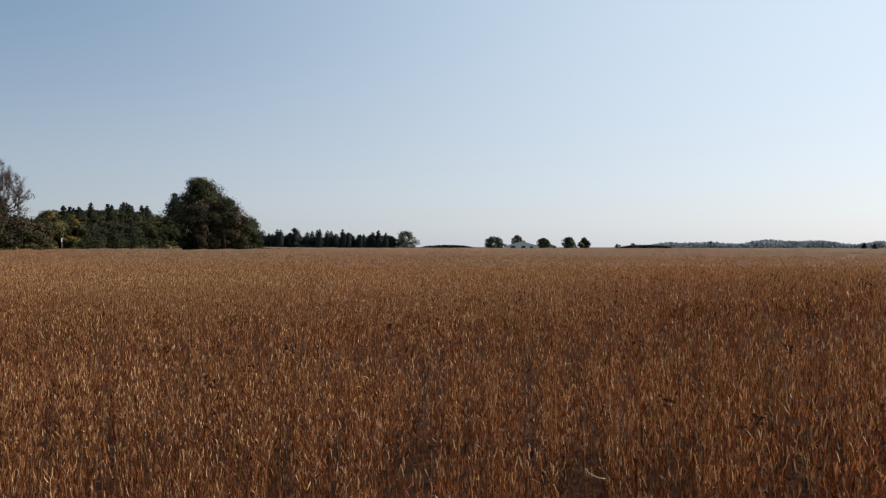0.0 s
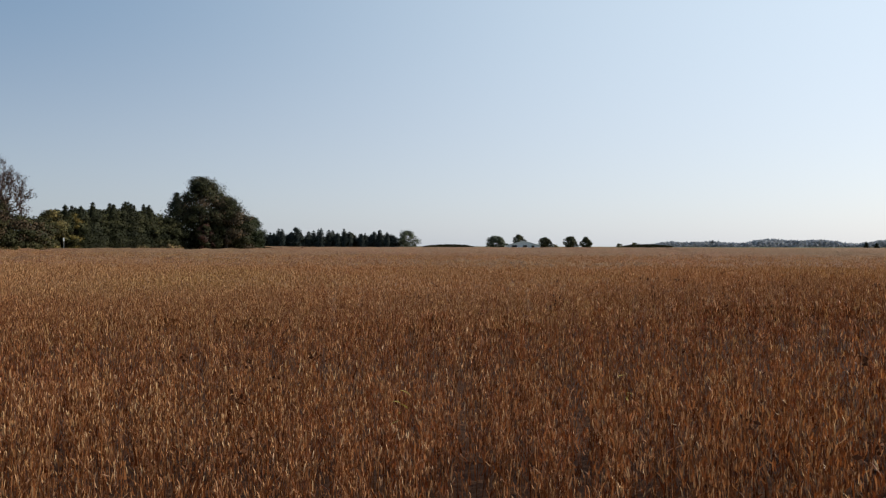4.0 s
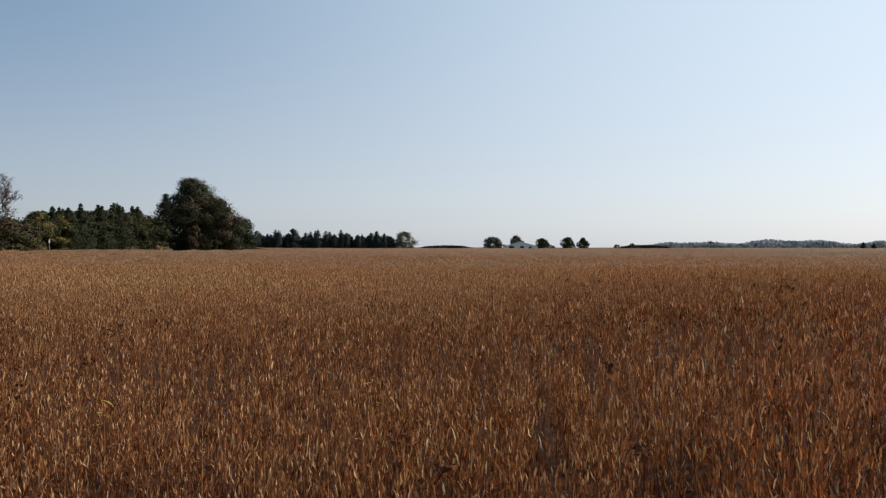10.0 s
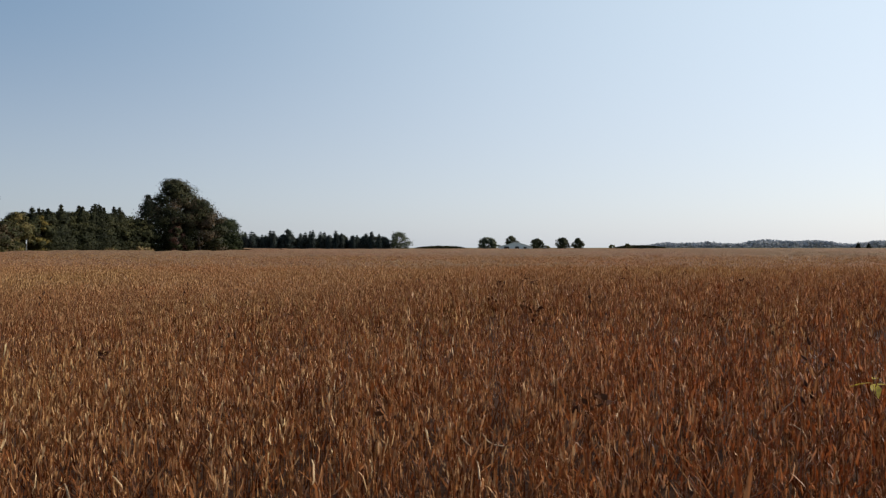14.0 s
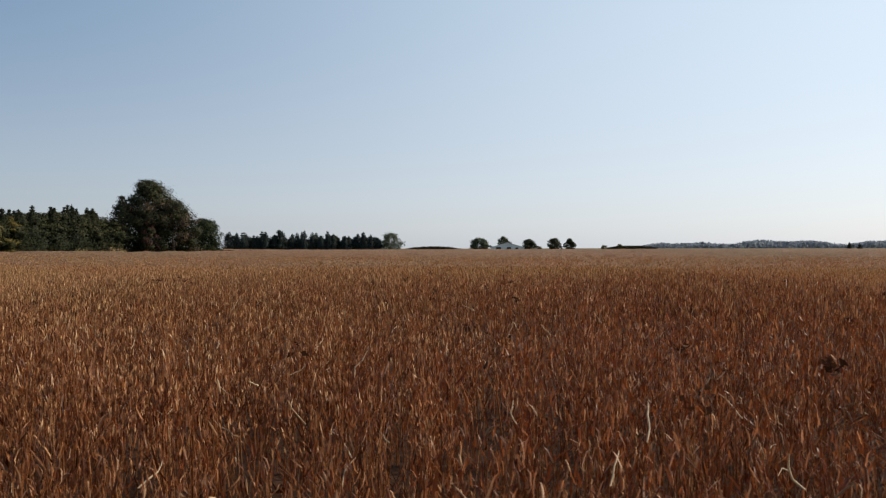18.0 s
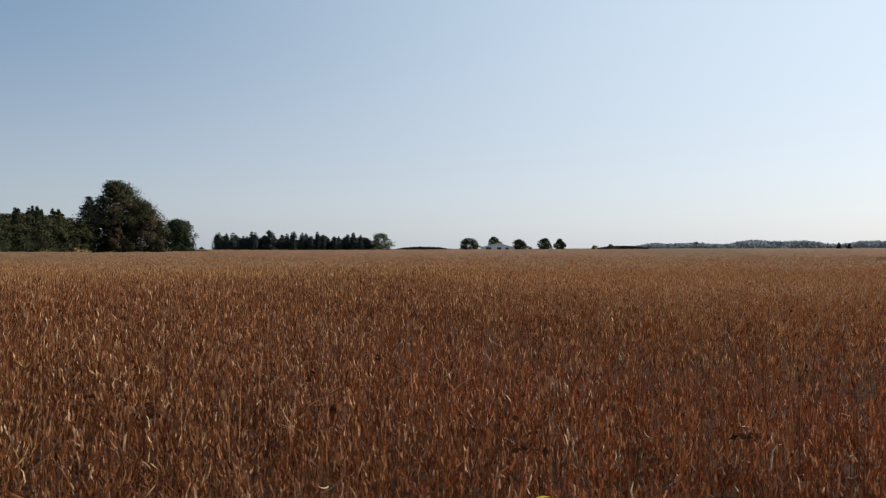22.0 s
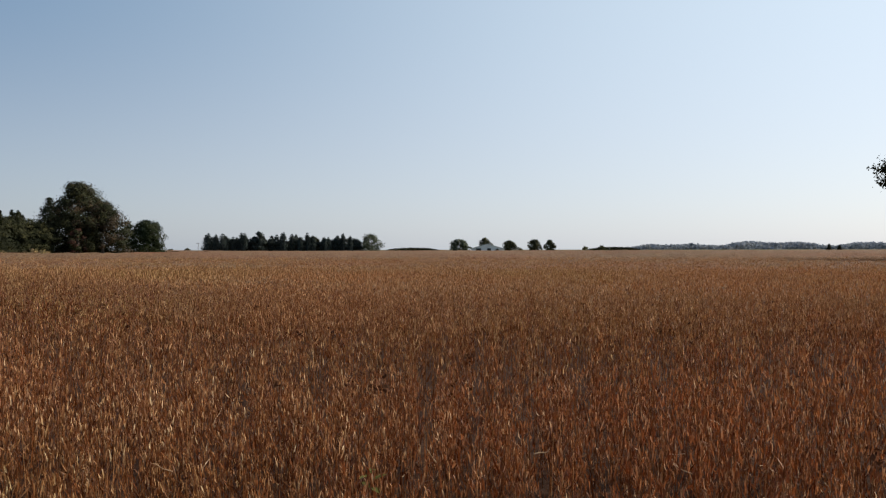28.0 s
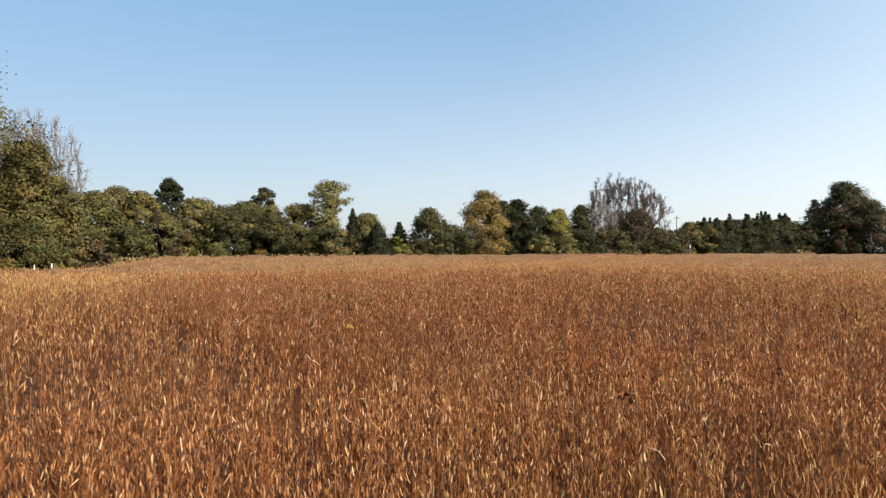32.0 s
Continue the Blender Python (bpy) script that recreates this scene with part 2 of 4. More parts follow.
def ground_z(x, y):
    """The lie of the land: a low swell under the crop and a slow rise towards the trees and the far farm."""
    x, y = np.asarray(x, dtype=float), np.asarray(y, dtype=float)
    swell = 0.47 * smooth_step(-1, 6, x) * (1 - smooth_step(14.5, 21, x)) * (1 - smooth_step(9, 45, y)) * smooth_step(-40, -8, y)
    rise = 0.68 * smooth_step(20, 95, -x) * (1 - smooth_step(240, 420, y))
    far = 0.15 * smooth_step(140, 700, y) * (1 - smooth_step(60, 200, -x)) + 0.6 * smooth_step(700, 2000, np.hypot(x, y))
    return swell + rise + far


# ---- the ground ----
def graded(near, step, growth, limit):
    out, v, s = [], near, step
    while v < limit:
        out.append(v)
        v += s
        s *= growth
    return out + [limit]


def grid_mesh(name, xs, ys, zf, mat, keep=None, jitter=0.0, seed=0):
    gx, gy = np.meshgrid(np.array(xs), np.array(ys))
    rng = np.random.default_rng(seed)
    if jitter:
        dx = np.gradient(np.array(xs))[None, :] * 0.35
        dy = np.gradient(np.array(ys))[:, None] * 0.35
        gx = gx + rng.uniform(-1, 1, gx.shape) * dx
        gy = gy + rng.uniform(-1, 1, gy.shape) * dy
    gz = zf(gx, gy) + (rng.uniform(-jitter, jitter, gx.shape) if jitter else 0)
    nx, ny = len(xs), len(ys)
    idx = np.arange(nx * ny).reshape(ny, nx)
    f = np.stack([idx[:-1, :-1], idx[:-1, 1:], idx[1:, 1:], idx[1:, :-1]], -1).reshape(-1, 4)
    v = np.stack([gx, gy, gz], -1).reshape(-1, 3)
    if keep is not None:
        c = v[f].mean(1)
        f = f[keep(c[:, 0], c[:, 1])]
        used = np.unique(f)
        back = np.zeros(len(v), dtype=int)
        back[used] = np.arange(len(used))
        v, f = v[used], back[f]
    return mesh_from(name, v, f, mat)


side = graded(40, 2.0, 1.22, 4500)
xs = sorted([-v for v in side]) + list(np.arange(-39, 40, 1.0)) + side
ground = new("ground", grid_mesh("ground", xs, xs, ground_z, MAT_GRASS))
tagged(ground, "rough grassland that reaches the horizon round the field", "ground", kind="structure")


def field_left(y):
    """The field's edge in front of the trees."""
    y = np.asarray(y, dtype=float)
    return -31 - 39 * smooth_step(-2, 12, y) + 13 * smooth_step(112, 145, y) - 0.02 * y - 240 * smooth_step(200, 330, y)


FIELD_FAR, FIELD_BACK, FIELD_RIGHT = 640.0, -60.0, 900.0


def in_field(x, y):
    return (x > field_left(y)) & (x < FIELD_RIGHT) & (y < FIELD_FAR) & (y > FIELD_BACK)


soil = new("field_soil", grid_mesh("field_soil", list(np.arange(-36, 60, 1.5)), list(np.arange(-14, 50, 1.5)), lambda x, y: ground_z(x, y) + 0.012, MAT_SOIL, in_field))
tagged(soil, "dark bare soil under the ripe soybean stand", "soil", kind="structure")


# ---- the soybean crop ----
def pod_arrays(rng, at, way, length, width, bend, detail):
    """One curved, tapering pod from the point at along way, with 2, 1 or no rings between its tips."""
    way = way / np.linalg.norm(way)
    aside = np.cross(way, rng.normal(size=3))
    aside /= np.linalg.norm(aside)
    up = np.cross(aside, way)

    def p(t, w, lift):
        return at + way * length * t + up * (bend * length * 4 * t * (1 - t) + lift) + aside * w
    if detail == 0:
        w = width * 0.62
        return np.array([p(0, 0, 0), p(0.5, w, -w * 0.5), p(1, 0, 0), p(0.5, -w, -w * 0.5)]), np.array([[0, 1, 2], [0, 2, 3]])
    w = width * 0.5
    if detail == 1:
        return np.array([p(0, 0, 0), p(0.25, w, w * 0.5), p(0.25, -w, -w * 0.5), p(0.78, w * 0.9, -w * 0.5), p(0.78, -w * 0.9, w * 0.5), p(1, 0, 0)]), np.array([[0, 2, 1], [1, 2, 4], [1, 4, 3], [3, 4, 5]])
    v = [p(0, 0, 0)]
    for t, q in ((0.22, 0.95), (0.76, 0.92)):
        v += [p(t, w * q, 0), p(t, 0, w * 0.9 * q), p(t, -w * q, 0)]
    v.append(p(1, 0, 0))
    return np.array(v), np.array([[0, 2, 1], [0, 3, 2], [1, 2, 5], [1, 5, 4], [2, 3, 6], [2, 6, 5], [4, 5, 7], [5, 6, 7]])


def stick_arrays(points, radii, sides=3):
    """A tapering stick through the points."""
    pts = np.asarray(points, dtype=float)
    v, f = [], []
    for i, (q, r) in enumerate(zip(pts, radii)):
        d = pts[min(i + 1, len(pts) - 1)] - pts[max(i - 1, 0)]
        d = d / (np.linalg.norm(d) + 1e-9)
        a = np.cross(d, (0.31, 0.92, 0.23))
        a /= np.linalg.norm(a) + 1e-9
        b = np.cross(d, a)
        for k in range(sides):
            w = 2 * math.pi * k / sides
            v.append(q + (a * math.cos(w) + b * math.sin(w)) * r)
    for i in range(len(pts) - 1):
        for k in range(sides):
            p0, p1 = i * sides + k, i * sides + (k + 1) % sides
            q0, q1 = p0 + sides, p1 + sides
            f += [[p0, p1, q1], [p0, q1, q0]]
    return np.array(v), np.array(f)


class Heap:
    """Gathers pieces of triangles into one set of arrays."""
    def __init__(self):
        self.v, self.f, self.n = [], [], 0

    def add(self, v, f):
        self.v.append(v)
        self.f.append(np.asarray(f) + self.n)
        self.n += len(v)

    def arrays(self):
        return np.concatenate(self.v), np.concatenate(self.f)


def plant_arrays(rng, level):
    """A ripe, leafless soybean plant about 0.85 m high: stalk with branches, pods, dry petioles."""
    stalk, pods, dry = Heap(), Heap(), Heap()
    h = 0.85 * rng.uniform(0.88, 1.1)
    lean = rng.normal(0, 0.05, 2)
    line = [np.array([lean[0] * t * t + 0.012 * math.sin(5 * t + i), lean[1] * t * t, h * t]) for i, t in enumerate(np.linspace(0, 1, 4))]
    if level == 0:
        stalk.add(*stick_arrays(line, [0.0036, 0.003, 0.0022, 0.001]))
    if level in (1, 2):
        stalk.add(*stick_arrays([line[0], line[3]], [0.0036, 0.0014]))
    stems = [line]
    if level < 2:
        for _ in range(rng.integers(1, 4)):
            t0 = rng.uniform(0.2, 0.45)
            a = rng.uniform(0, 6.28)
            b0 = np.array([lean[0] * t0 * t0, lean[1] * t0 * t0, h * t0])
            out = rng.uniform(0.06, 0.15)
            top = h * rng.uniform(0.75, 0.98)
            bl = [b0, b0 + [out * 0.7 * math.cos(a), out * 0.7 * math.sin(a), (top - b0[2]) * 0.45], np.array([b0[0] + out * math.cos(a), b0[1] + out * math.sin(a), top])]
            if level == 0:
                stalk.add(*stick_arrays(bl, [0.0026, 0.0018, 0.0009]))
            stems.append(bl)
    count = (34, 33, 18, 0)[level]
    size = (1.0, 1.06, 1.25, 1.0)[level]
    for _ in range(count):
        q = stems[rng.integers(len(stems))]
        t = 1 - rng.uniform(0, 1) ** 1.3 * (0.78, 0.68, 0.5, 0)[level]
        u = t * (len(q) - 1)
        i = min(int(u), len(q) - 2)
        at = q[i] + (q[i + 1] - q[i]) * (u - i)
        a = rng.uniform(0, 6.28)
        tilt = 0.06 + abs(rng.normal(0, 0.22)) + (0.8 if rng.random() < 0.06 else 0.0)
        rise = rng.choice([1.0, -1.0], p=[0.6, 0.4])
        way = np.array([math.cos(a) * tilt, math.sin(a) * tilt, rise])
        at = at + np.array([math.cos(a), math.sin(a), 0]) * rng.uniform(0.003, (0.026, 0.034, 0.07, 0)[level])
        pods.add(*pod_arrays(rng, at, way, rng.uniform(0.045, 0.075) * size, rng.uniform(0.0054, 0.0082) * size, rng.uniform(0.04, 0.2), 2 - level))
    # petioles, broken stems and shed leaves caught low in the stand
    for _ in range((12, 8, 3, 0)[level]):
        a = rng.uniform(0, 6.28)
        r = rng.uniform(0.0, 0.12)
        at = np.array([math.cos(a) * r, math.sin(a) * r, h * rng.uniform(0.08, 0.7)])
        b = rng.uniform(0, 6.28)
        tip = at + np.array([math.cos(b) * rng.uniform(0.02, 0.11), math.sin(b) * rng.uniform(0.02, 0.11), rng.uniform(0.05, 0.14)])
        w = np.array([-math.sin(b), math.cos(b), 0]) * rng.uniform(0.0015, 0.0055) * (1.0, 1.4, 2.4, 0)[level]
        dry.add(np.array([at - w, at + w, tip + w * 0.4, tip - w * 0.4]), [[0, 1, 2], [0, 2, 3]])
    if level == 3:
        for _ in range(11):
            a = rng.uniform(0, 6.28)
            at = np.array([rng.normal(0, 0.1), rng.normal(0, 0.12), h * rng.uniform(0.5, 0.92)])
            way = np.array([math.cos(a) * 0.16, math.sin(a) * 0.16, 1.0])
            pods.add(*pod_arrays(rng, at, way, rng.uniform(0.07, 0.13), rng.uniform(0.014, 0.022), 0.06, 0))
    return stalk, pods, dry


def strew(protos, which, px, py, pz, turn, scale, tall):
    """All the copies of the prototypes, joined into one set of arrays."""
    vs, fs, n = [], [], 0
    for k, (pv, pf) in enumerate(protos):
        sel = np.nonzero(which == k)[0]
        if not len(sel) or not len(pv):
            continue
        c, s = np.cos(turn[sel])[:, None], np.sin(turn[sel])[:, None]
        q = scale[sel][:, None]
        x = (pv[None, :, 0] * c - pv[None, :, 1] * s) * q + px[sel][:, None]
        y = (pv[None, :, 0] * s + pv[None, :, 1] * c) * q + py[sel][:, None]
        z = pv[None, :, 2] * tall[sel][:, None] + pz[sel][:, None]
        vs.append(np.stack([x, y, z], -1).reshape(-1, 3))
        fs.append((pf[None] + (np.arange(len(sel)) * len(pv))[:, None, None] + n).reshape(-1, 3))
        n += len(sel) * len(pv)
    return np.concatenate(vs), np.concatenate(fs)


TURN_X, TURN_Y = 26.7, -0.3


def reach(x, y):
    """How far a spot of the field lies from the flight line, or from its end for what lies beyond the turn."""
    d1 = np.where((x > -0.78 * y - 1.2) & (x < 27.4 + 0.54 * y) & (y > 0.7), y, 1e9)
    dx, dy = x - TURN_X, y - TURN_Y
    heading = np.degrees(np.arctan2(dx, dy))
    d2 = np.where((heading > -98) & (heading < -28), np.hypot(dx, dy), 1e9)
    return np.minimum(d1, d2)


def nearest(x, y, low):
    """The distance that sets a plant's detail: too near the flight line or the turn means below the view."""
    d1 = np.where((x > -0.78 * y - 1.2) & (x < 27.4 + 0.54 * y) & (y > 1.5 + 1.0 * low), y, 1e9)
    dx, dy = x - TURN_X, y - TURN_Y
    heading = np.degrees(np.arctan2(dx, dy))
    d2 = np.where((heading > -98) & (heading < -28) & (np.hypot(dx, dy) > 2.2), np.hypot(dx, dy), 1e9)
    d = np.minimum(d1, d2)
    d = np.where((d > 1e8) & (np.abs(y + 0.6) < 3.4) & (x > -4) & (x < 32), 24.0, d)
    return np.where((d > 1e8) & (y > -10) & (y < 12) & (x > -14) & (x < 42), 24.0, d)


def rows_of_plants(rng, x0, x1, y0, y1, row, step, jitter):
    rx = np.arange(x0, x1, row)
    ry = np.arange(y0, y1, step)
    gx, gy = np.meshgrid(rx, ry)
    gx = gx.ravel() + rng.normal(0, jitter, gx.size)
    gy = gy.ravel() + rng.uniform(-step, step, gy.size)
    return gx, gy


GAPS = ((-0.4, 3.9, 0.17, 0.6), (-2.0, 3.6, 0.18, 0.5), (0.8, 3.1, 0.2, 0.35), (0.45, 3.5, 0.12, 0.4), (24.4, 5.5, 0.25, 0.4), (26.3, 4.0, 0.16, 0.25),
        (23.1, 6.7, 0.22, 0.35), (21.3, 4.0, 0.18, 0.35), (24.0, 3.2, 0.15, 0.3), (18.6, 3.4, 0.2, 0.3), (8.5, 2.6, 0.16, 0.25), (13.2, 2.4, 0.18, 0.25))


def stand(level, near, far, row, step, jitter, box4, seed, kinds):
    rng = np.random.default_rng(seed)
    x, y = rows_of_plants(rng, *box4, row, step, jitter)
    low = 1 - smooth_step(-1, 3, x) * (1 - smooth_step(16, 21, x))
    d = nearest(x, y, low) + rng.uniform(-0.6, 0.6, len(x)) * (0.3 if level < 2 else 2.0)
    near = near + 0.7 * low if level == 1 else near
    far = far + 0.7 * low if level == 0 else far
    bare = lump(x, y, 0.9, 2.0) + 0.5 * lump(x, y, 0.35, 5.0)
    keep = (d >= near) & (d < far) & in_field(x, y) & (bare < 0.95 + 0.5 * smooth_step(8, 14, d) + 0.2 * rng.uniform(-1, 1, len(x)))
    for gx, gy, rx, ry in GAPS:
        keep &= ((x - gx) / rx) ** 2 + ((y - gy) / ry) ** 2 > rng.uniform(0.6, 1.3, len(x))
    x, y = x[keep], y[keep]
    n = len(x)
    tall = 1 + 0.06 * lump(x, y, 2.3, 1.0) + 0.07 * lump(x, y, 0.55, 3.0) + rng.normal(0, 0.06, n)
    return x, y, ground_z(x, y), rng.uniform(0, 6.28, n), rng.uniform(0.9, 1.15, n), tall, rng.integers(0, kinds, n)


crop = new("soybean_crop")
tagged(crop, "stand of ripe leafless brown soybean plants in rows", "crop", kind="stuff")

rng = np.random.default_rng(11)
PLANTS = [[plant_arrays(rng, level) for _ in range(16)] for level in range(4)]
PIECES = (("stalks", 0, MAT_STALK), ("pods", 1, MAT_POD), ("dry_petioles", 2, MAT_DRYLEAF))


def grow(level, spots, grown=1.0, pod=MAT_POD):
    """One joined piece of the stand for each sort of plant material."""
    x, y, z, turn, scale, tall, which = spots
    for name, k, mat in PIECES:
        if PLANTS[level][0][k].n:
            v, f = strew([p[k].arrays() for p in PLANTS[level]], which, x, y, z, turn, scale * grown, tall)
            part(name, mesh_from(name, v, f, pod if k == 1 else mat, k == 1 and level < 2), crop, kind="stuff")


def dark_share(x):
    """The share of plants with dark pods, highest over one stretch of the field."""
    return 0.15 + 0.7 * smooth_step(8, 13, x) * (1 - smooth_step(19, 23, x))


def grow_mixed(level, spots, seed, pale_share=0.0):
    """A piece of the stand whose plants carry ripe, dark or paler pods."""
    rng = np.random.default_rng(seed)
    top = rng.random(len(spots[0])) < pale_share
    dark = ~top & (rng.random(len(spots[0])) < dark_share(spots[0]))
    for pick, pod in ((top, MAT_PODPALE), (dark, MAT_PODDARK), (~top & ~dark, MAT_POD)):
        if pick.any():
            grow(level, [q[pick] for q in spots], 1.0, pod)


spots = stand(0, 0.4, 3.0, 0.42, 0.066, 0.1, (-8, 33, -3, 8), 21, 16)
# the plants that the flight passes closest stand as single pieces
x, y, z, turn, scale, tall, which = spots
single = np.zeros(len(x), dtype=bool)
order = np.nonzero((x > 9) & (x < 19) & (y > 1.5))[0]
single[order[np.argsort(y[order])[:280]]] = True
grow_mixed(0, [q[~single] for q in spots], 27)
PLANT_MESH = [[mesh_from(name, *p[k].arrays(), MAT_PODDARK if k == 1 else mat, k == 1) for name, k, mat in PIECES] for p in PLANTS[0]]
for i in np.nonzero(single)[0]:
    meshes = PLANT_MESH[which[i]]
    plant = part("soybean_plant", meshes[0], crop)
    plant.matrix_basis = Matrix.LocRotScale((x[i], y[i], z[i]), Euler((0, 0, turn[i])), (scale[i], scale[i], tall[i]))
    part("pods", meshes[1], plant)
    part("dry_petioles", meshes[2], plant)
close = stand(1, 3.0, 6.5, 0.42, 0.062, 0.1, (-12, 36, -4, 9), 22, 16)
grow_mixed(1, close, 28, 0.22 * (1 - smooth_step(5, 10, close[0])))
middle = stand(2, 6.5, 18.5, 0.42, 0.1, 0.11, (-34, 48, -7, 23), 23, 16)
# paler pods take over with distance, so the colour stands in for haze
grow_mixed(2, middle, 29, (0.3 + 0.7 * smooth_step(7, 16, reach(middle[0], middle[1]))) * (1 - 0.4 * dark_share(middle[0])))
grow(3, stand(3, 18, 42, 0.42, 0.26, 0.13, (-62, 62, -14, 46), 24, 16), 1.15, MAT_PODPALE)
grow(3, stand(3, 41, 100, 0.9, 0.65, 0.3, (-90, 95, -25, 105), 25, 16), 1.7, MAT_PODPALE)

cx = sorted([-v for v in graded(60, 1.2, 1.06, 330)]) + list(np.arange(-59.5, 90, 0.8)) + graded(90.5, 1.0, 1.06, 900)
cy = sorted([-v for v in graded(10, 1.2, 1.1, 60)]) + list(np.arange(-9, 90, 0.8)) + graded(90.5, 1.0, 1.05, 640)


def canopy_top(x, y):
    d = reach(x, y)
    return ground_z(x, y) + 0.1 + 0.35 * smooth_step(26, 50, d) + 0.36 * smooth_step(80, 105, d) * (d < 1e8) + 0.06 * lump(x, y, 2.3, 1.0) + 0.04 * lump(x, y, 30, 3.0)


part("canopy", grid_mesh("canopy", cx, cy, canopy_top, MAT_CANOPY, lambda x, y: in_field(x, y) & (reach(x, y) > 16) & ((y < -9) | (x < -13) | (x > 41) | (y > 11)), 0.32, 5), crop, "far brown canopy of the same crop", kind="stuff")


# ---- trees ----
def limb_arrays(heap, rng, start, way, length, radius, depth, spread=0.6, up=0.25, tips=None, fork=3, thin=0.0):
    """A limb that bends, tapers and forks."""
    pts, d = [np.array(start, dtype=float)], np.array(way, dtype=float)
    n = 3
    for _ in range(n):
        d = d + rng.normal(0, 0.12, 3) + [0, 0, up * 0.25]
        d /= np.linalg.norm(d)
        pts.append(pts[-1] + d * length / n)
    heap.add(*stick_arrays(pts, np.maximum(np.linspace(radius, radius * 0.55, n + 1), thin), 5 if depth > 2 else 3))
    if depth <= 0:
        if tips is not None:
            tips.append(pts[-1])
        return
    for k in range(fork):
        i = 1 + (k % n)
        w = d + rng.normal(0, spread, 3)
        w[2] += up
        w /= np.linalg.norm(w)
        limb_arrays(heap, rng, pts[i] if k else pts[-1], w, length * rng.uniform(0.6, 0.85), radius * 0.55, depth - 1, spread, up, tips, fork, thin)


def leaf_cloud(rng, centres, size, jitter, slim=0.58, facing=None, whole=True):
    """Small bent leaf clumps, one about each centre; with facing they turn roughly that way."""
    n = len(centres)
    c = centres + rng.normal(0, jitter, (n, 3))
    if facing is None:
        k = rng.normal(size=(n, 3))
    else:
        k = facing + rng.normal(0, 0.5, (n, 3))
    k /= np.linalg.norm(k, axis=1)[:, None] + 1e-9
    a = np.cross(k, rng.normal(size=(n, 3)))
    a /= np.linalg.norm(a, axis=1)[:, None] + 1e-9
    b = np.cross(k, a)
    s = size * rng.uniform(0.6, 1.4, n)[:, None]
    w = s * slim * rng.uniform(0.7, 1.3, n)[:, None]
    if not whole:
        v = np.stack([c - a * s, c - b * w * 1.25 + a * s * 0.6, c + b * w * 1.25 + a * s * 0.6], 1).reshape(-1, 3)
        return v, np.arange(n * 3).reshape(-1, 3)
    v = np.stack([c - a * s, c + b * w - k * w * 0.4, c + a * s, c - b * w - k * w * 0.4], 1).reshape(-1, 3)
    i = np.arange(n)[:, None] * 4
    return v, np.concatenate([i + [0, 1, 2], i + [0, 2, 3]], 1).reshape(-1, 3)


# how wide a crown is at each height, as shares of its half width
CROWN = {
    "dome": ((0.0, 0.15, 0.35, 0.6, 0.8, 0.93, 1.0), (0.74, 0.92, 1.0, 0.97, 0.78, 0.5, 0.15)),
    "round": ((0.0, 0.2, 0.5, 0.75, 0.9, 1.0), (0.55, 0.85, 1.0, 0.85, 0.55, 0.15)),
    "vase": ((0.0, 0.3, 0.6, 0.85, 0.95, 1.0), (0.45, 0.5, 0.75, 1.0, 0.9, 0.6)),
    "egg": ((0.0, 0.25, 0.5, 0.75, 0.9, 1.0), (0.92, 1.0, 0.95, 0.75, 0.48, 0.1)),
    "block": ((0.0, 0.2, 0.6, 0.85, 0.95, 1.0), (0.95, 1.0, 0.97, 0.82, 0.62, 0.3)),
    "slope": ((0.0, 0.2, 0.5, 0.75, 0.9, 1.0), (1.0, 0.92, 0.7, 0.45, 0.28, 0.08)),
}


